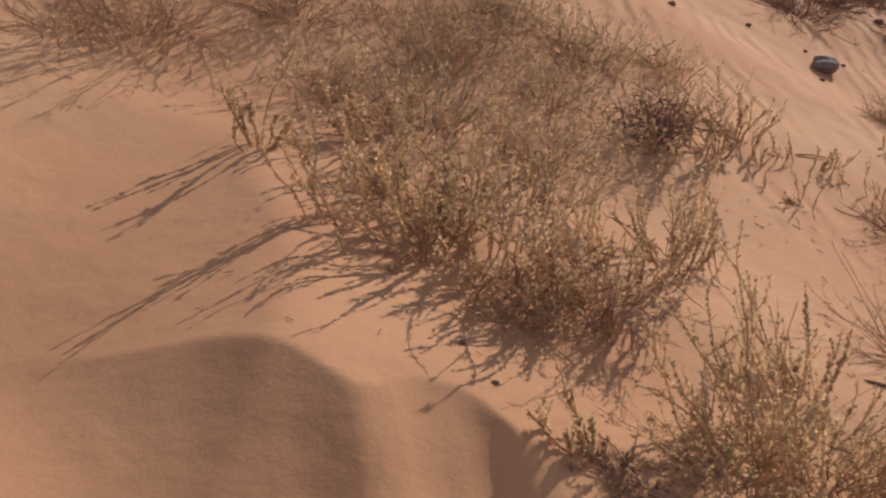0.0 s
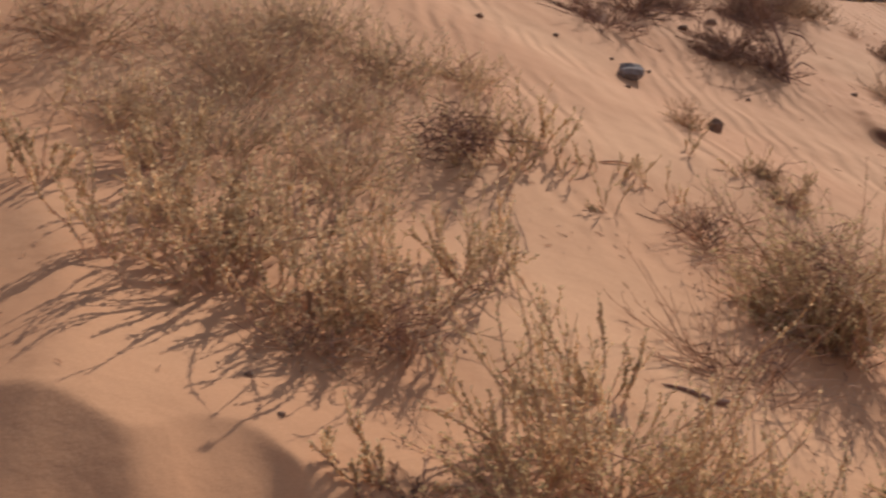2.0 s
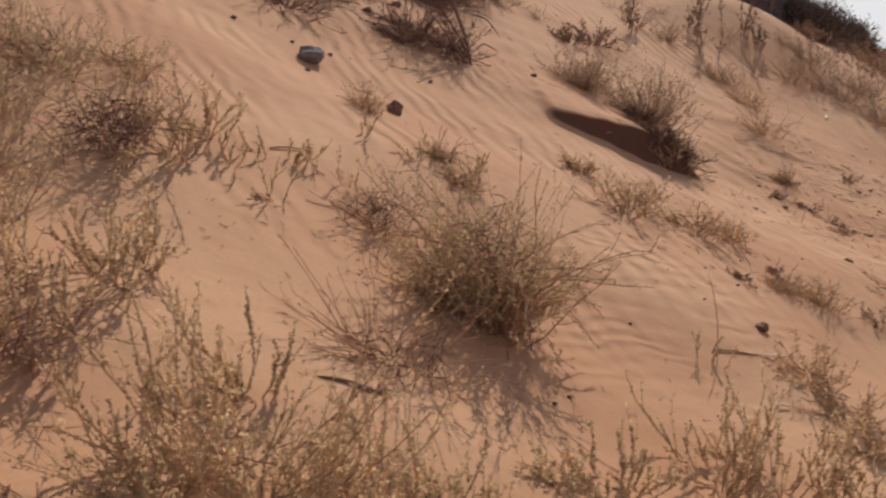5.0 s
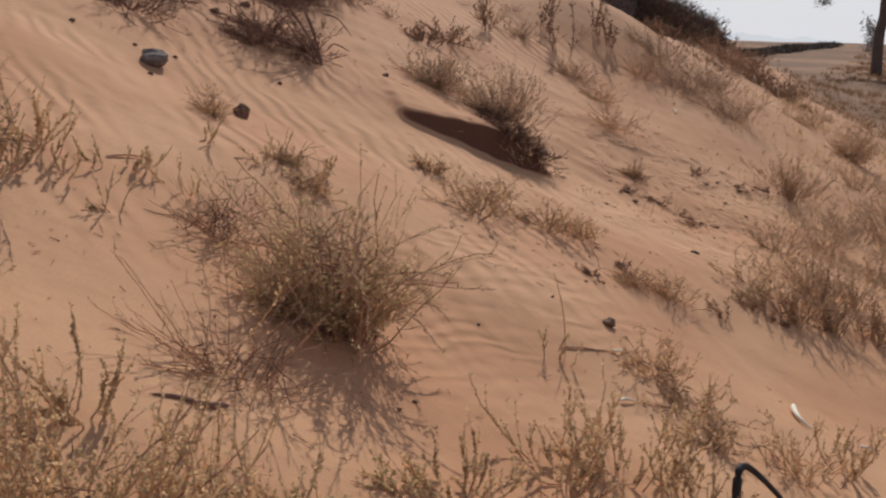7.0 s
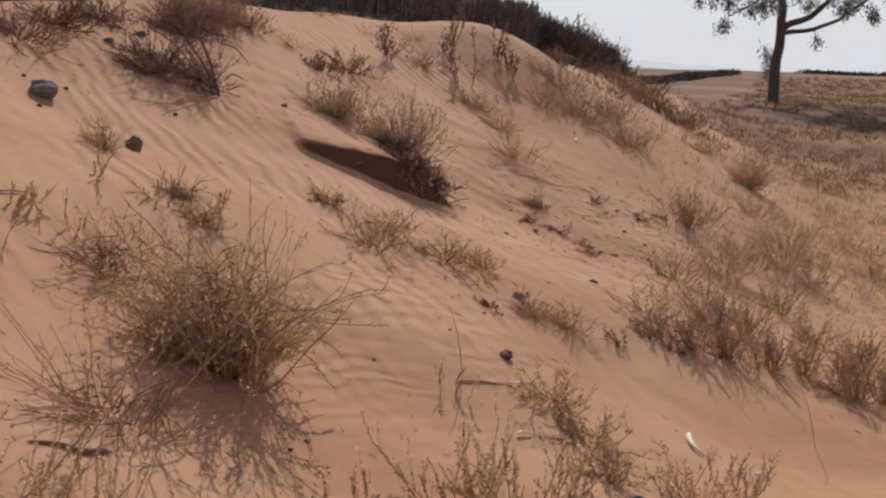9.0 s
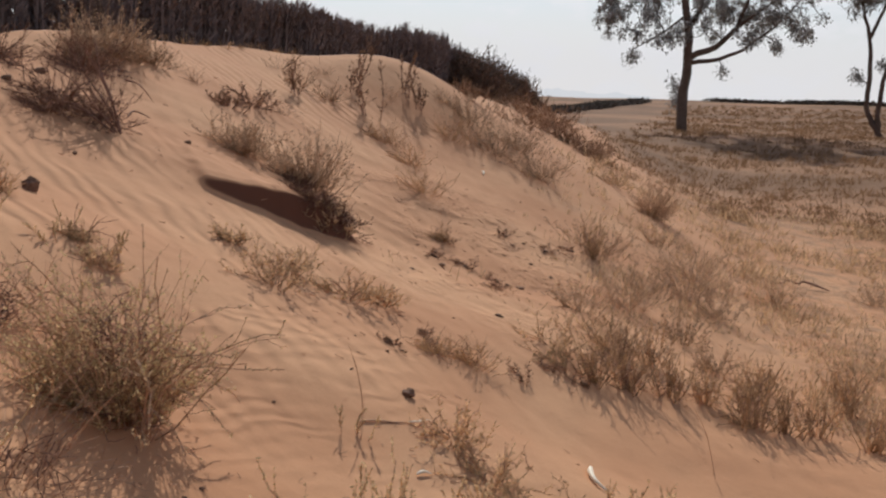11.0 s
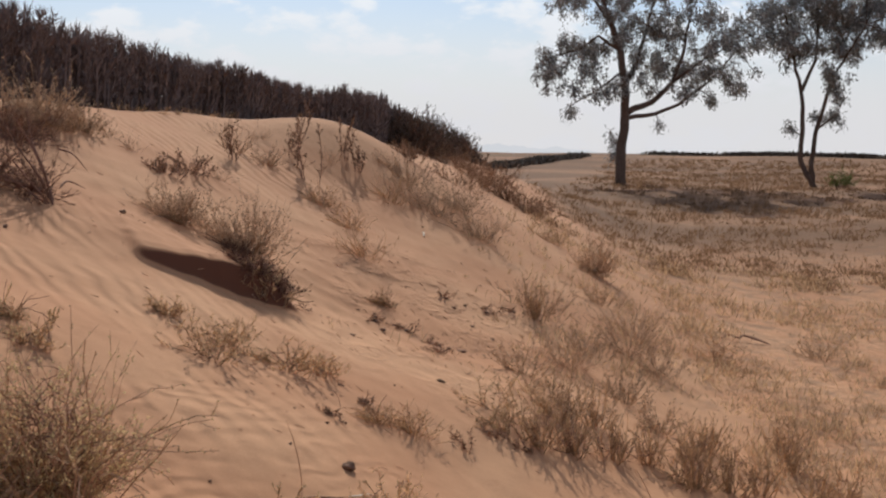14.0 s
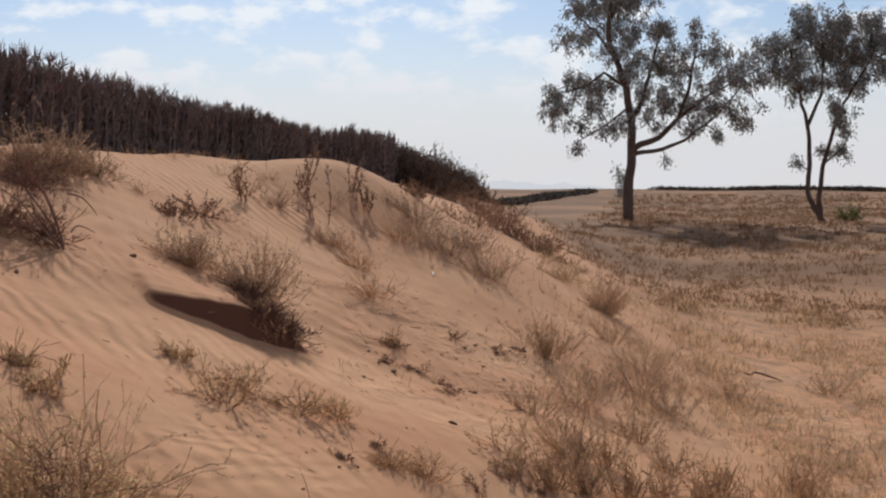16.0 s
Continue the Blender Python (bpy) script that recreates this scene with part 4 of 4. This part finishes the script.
stone("boulder", 3, 3.47, 7.57, 0.10, stone_grey, "dark grey rounded stone half sunk in the sand", "stone", "stones", 0.6, 0.3)
stone("rock", 4, 3.76, 6.93, 0.058, stone_brown, "brown stone on the sand beside a grass tuft", "stone", "stones", 0.9)
stone("rock", 5, 4.74, 4.74, 0.046, stone_brown, "flat dark brown stone lying on rippled sand", "stone", "stones", 0.55, 0.25)
for k, (x, y, s) in enumerate((
    (0.71, 3.31, 0.014), (0.77, 3.12, 0.012), (3.09, 7.94, 0.022), (2.51, 7.73, 0.028), (3.45, 7.84, 0.02), (3.71, 7.83, 0.022), (3.36, 7.33, 0.02), (5.69, 8.53, 0.03), (4.48, 7.9, 0.022),
    (2.9, 9.2, 0.05), (4.51, 9.08, 0.04), (4.95, 9.5, 0.05), (4.3, 9.4, 0.035), (3.06, 3.87, 0.012), (2.95, 3.80, 0.010), (3.85, 4.6, 0.01),
)):
    stone("pebble", 20 + k, x, y, s, stone_brown, "small brown pebble on the sand", "pebble", "pebbles")
for k, (x, y) in enumerate((
    (8.86, 8.25), (8.78, 8.08), (9.16, 8.02), (9.36, 8.05), (9.60, 8.09), (7.42, 7.82), (7.50, 7.69), (7.39, 7.59), (6.75, 7.10), (7.66, 7.49), (7.80, 7.25), (7.82, 7.17),
    (7.94, 7.14), (8.58, 7.64), (8.56, 7.38), (5.43, 5.72), (5.22, 5.41), (5.04, 5.28), (6.17, 5.99), (6.81, 6.23), (4.91, 5.40), (4.52, 4.92), (7.33, 7.42), (9.0, 8.15),
)):
    stone("dropping", 60 + k, x, y, (0.016 + 0.020 * ((k * 7) % 5) / 5) * (0.5 if x < 6.5 else 1), dung, "dark dry clod lying on the pale sand", "clod", "dark clods", 0.42, 0.42, 1.1)


def limb_piece(name, pts, r0, r1, material, label, category, group="", sides=7):
    """A stick, branch or bone: a bent tapered rod; each point is x, y and its height over the sand."""
    x0, y0 = pts[0][0], pts[0][1]
    ob_z = float(height(x0, y0))
    line = [np.array([x - x0, y - y0, float(height(x, y)) + h - ob_z]) for x, y, h in pts]
    fine = [line[0]]
    for k in range(len(line) - 1):
        before, after = line[max(k - 1, 0)], line[min(k + 2, len(line) - 1)]
        for q in (0.25, 0.5, 0.75, 1.0):
            p0, p1 = line[k], line[k + 1]
            m0, m1 = (p1 - before) / 2, (after - p0) / 2
            fine.append((2 * q**3 - 3 * q**2 + 1) * p0 + (q**3 - 2 * q**2 + q) * m0 + (3 * q**2 - 2 * q**3) * p1 + (q**3 - q**2) * m1)
    b = Build()
    b.tube(fine, r0, r1, sides, 0.2)
    ob = new(name, b.mesh(name, material, True))
    ob.matrix_world = pose(x0, y0, ob_z)
    return tagged(ob, label, category, group)


limb_piece("bone", [(5.61, 4.29, 0.02), (5.50, 4.19, 0.025), (5.43, 4.09, 0.02), (5.43, 4.01, 0.008)], 0.018, 0.006, bone, "bleached curved rib bone lying on smooth sand", "bone", "bones")
limb_piece("bone", [(4.51, 4.47, 0.008), (4.58, 4.47, 0.012), (4.62, 4.495, 0.010), (4.70, 4.51, 0.006)], 0.006, 0.002, bone, "short bleached bone lying beside a dry stalk", "bone", "bones")
limb_piece("bone", [(4.22, 4.06, 0.012), (4.27, 4.075, 0.016), (4.32, 4.07, 0.008)], 0.009, 0.004, bone, "short bleached bone among dry grass", "bone", "bones")
limb_piece("bone", [(5.62, 3.88, 0.012), (5.68, 3.87, 0.014), (5.73, 3.84, 0.006)], 0.010, 0.004, bone, "short bleached bone lying on the sand", "bone", "bones")
limb_piece("bone", [(10.18, 9.96, 0.012), (10.24, 10.01, 0.020), (10.28, 10.08, 0.010)], 0.012, 0.006, bone, "short bleached bone lying on the sand", "bone", "bones")
limb_piece("stick", [(2.51, 5.58, 0.006), (2.63, 5.65, 0.012), (2.74, 5.69, 0.006)], 0.007, 0.004, twig, "thin brown stick lying on the sand", "stick", "sticks")
limb_piece("root", [(1.98, 3.61, 0.004), (2.07, 3.61, 0.004), (2.14, 3.58, 0.004), (2.23, 3.61, 0.002)], 0.004, 0.016, twig_dark, "dark brown root lying half buried beside the withered clump", "root")
limb_piece("stick", [(4.20, 4.46, 0.004), (4.32, 4.468, 0.007), (4.42, 4.462, 0.004), (4.52, 4.475, 0.005)], 0.006, 0.003, twig, "thin brown stick lying on the sand", "stick", "sticks")
limb_piece("stick", [(13.30, 8.27, 0.01), (13.42, 8.18, 0.02), (13.50, 8.17, 0.06), (13.60, 8.08, 0.04), (13.68, 8.07, 0.07), (13.80, 7.96, 0.05), (13.92, 7.84, 0.01)], 0.006, 0.016, twig_dark, "dark bent stick lying on the scrubby plain", "stick", "sticks")
limb_piece("black_branch", [(4.00, 3.16, -0.02), (4.02, 3.20, 0.18), (4.10, 3.22, 0.21), (4.22, 3.14, 0.12), (4.32, 3.02, -0.02)], 0.021, 0.005, dead_wood, "black bent branch arching out of the sand", "branch")
limb_piece("dry_stalk", [(4.30, 4.54, -0.01), (4.28, 4.53, 0.10), (4.24, 4.52, 0.22), (4.18, 4.50, 0.33)], 0.004, 0.0015, twig, "single thin dry stalk standing in the sand", "stalk", "dry stalks", 4)
limb_piece("dry_stalk", [(6.56, 4.18, -0.01), (6.54, 4.20, 0.12), (6.50, 4.22, 0.26), (6.42, 4.25, 0.40)], 0.004, 0.0015, twig, "single thin dry stalk standing in the sand", "stalk", "dry stalks", 4)
for bend in (
    [(4.54, 8.65, 0.05), (4.78, 8.58, 0.05), (5.00, 8.50, 0.06), (5.10, 8.44, 0.0)],
    [(5.10, 8.44, -0.02), (5.08, 8.55, 0.15), (5.02, 8.66, 0.34), (4.92, 8.72, 0.48)],
    [(5.06, 8.36, -0.02), (5.00, 8.48, 0.16), (4.90, 8.60, 0.30), (4.78, 8.72, 0.52)],
    [(5.06, 8.37, -0.02), (5.06, 8.52, 0.20), (5.02, 8.62, 0.36), (5.06, 8.78, 0.56)],
    [(5.05, 8.38, -0.02), (4.92, 8.46, 0.12), (4.78, 8.50, 0.26), (4.60, 8.62, 0.34)],
    [(5.04, 8.38, -0.02), (4.90, 8.40, 0.06), (4.74, 8.48, 0.12), (4.58, 8.52, 0.08)],
    [(5.78, 9.75, 0.05), (5.86, 9.62, 0.07), (5.92, 9.48, 0.0)],
    [(5.28, 8.72, 0.03), (5.42, 8.86, 0.06), (5.60, 8.92, 0.02)],
):
    limb_piece("dead_branch", bend, 0.010, 0.003, twig_dark, "dark dead branch sprawling on the dune beside the dead shrub", "branch", "dead branches")


def sand_litter():
    """Snapped twigs, leaf bits and crumbs blown over the sand."""
    rng = np.random.default_rng(31)
    b = Build()
    spots = [(0.9, 4.1, 0.5, 110), (1.6, 3.2, 0.4, 70), (2.9, 4.3, 0.4, 80), (2.3, 3.6, 0.35, 60), (1.8, 5.1, 0.4, 60), (4.6, 4.3, 0.35, 60), (5.0, 5.9, 0.4, 60),
             (7.4, 7.3, 0.9, 120), (8.8, 8.1, 0.5, 110), (7.7, 5.4, 0.5, 90), (9.5, 7.2, 1.4, 260), (5.0, 8.5, 0.4, 50), (4.0, 8.9, 0.5, 60), (6.3, 7.5, 0.4, 50)]
    for cx, cy, spread, count in spots:
        x, y = cx + rng.normal(size=count) * spread, cy + rng.normal(size=count) * spread
        z = height(x, y) + 0.004
        far = np.hypot(x, y)
        for k in range(count):
            turn, long = rng.uniform(0, 6.283), rng.uniform(0.006, 0.03) * (1 + far[k] / 14)
            p = np.array([x[k], y[k], z[k]])
            d = np.array([math.cos(turn), math.sin(turn), 0.0])
            q = p + d * long
            q[2] = float(height(q[0], q[1])) + 0.004 + rng.uniform(0, 0.3) * long
            b.tube([p, q], 0.0012 * (1 + far[k] / 7), 0.0008 * (1 + far[k] / 7))
    ob = new("sand_litter", b.mesh("sand_litter", twig))
    tagged(ob, "snapped twigs and dry crumbs scattered on the sand", "litter", kind="stuff")


sand_litter()


# ---- the far edge of the plain ----
def far_hedge(seed, start, end, tall):
    """A dark low hedge along the far rise, seen as a ragged line."""
    rng = np.random.default_rng(seed)
    b = Build()
    x0, y0 = start
    z0 = float(height(x0, y0))
    long = math.hypot(end[0] - x0, end[1] - y0)
    for k in range(int(long * 24)):
        q = rng.uniform()
        x, y = x0 + (end[0] - x0) * q, y0 + (end[1] - y0) * q
        p = np.array([x - x0 + rng.normal() * 0.4, y - y0 + rng.normal() * 0.4, float(height(x, y)) - z0])
        n = 8
        top = 0.75 * tall * (0.8 + 0.4 * noise.noise(Vector((q * long * 0.15, seed, 0))))
        at = p + np.column_stack([rng.normal(size=(n, 2)) * 0.3, rng.uniform(-0.1, max(top, 0.2), n)])
        b.leaves(rng, at, np.column_stack([rng.normal(size=(n, 2)), np.full(n, 0.7)]), 0.36, 0.2)
    ob = new("far_hedge", b.mesh("far_hedge", bush_dark))
    ob.matrix_world = pose(x0, y0, z0)
    tagged(ob, "dark ragged hedge along the far edge of the plain", "hedge", "hedges on the far rise")


def far_point(turn, far):
    return 0.96 + far * math.sin(radians(turn)), 0.26 + far * math.cos(radians(turn))


for seed, a, b_turn, far, far_end, tall in ((1, 46.9, 50.8, 95, 128, 0.32), (2, 54.0, 56.8, 136, 136, 0.42), (3, 57.3, 61.1, 136, 134, 0.5), (4, 61.2, 68.0, 132, 128, 0.42)):
    far_hedge(seed, far_point(a, far), far_point(b_turn, far_end), tall)


def far_hills():
    """Pale hills beyond the plain."""
    verts, faces = [], []
    turns = np.linspace(30, 75, 271)
    for n, turn in enumerate(turns):
        x, y = far_point(turn, 3000)
        h = 14 + 24 * math.exp(-((turn - 46.8) / 1.6) ** 2) + 14 * math.exp(-((turn - 50.0) / 1.6) ** 2) + 9 * noise.noise(Vector((turn * 1.3, 0, 0))) + 4 * noise.noise(Vector((turn * 4.1, 3, 0)))
        verts += [(x, y, -40), (x, y, h - 12)]
        if n:
            faces.append((2 * n - 2, 2 * n, 2 * n + 1, 2 * n - 1))
    me = bpy.data.meshes.new("backdrop")
    me.from_pydata(verts, [], faces)
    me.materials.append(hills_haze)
    tagged(new("backdrop", me), "pale hazy hills on the horizon", "hills", kind="structure")


far_hills()
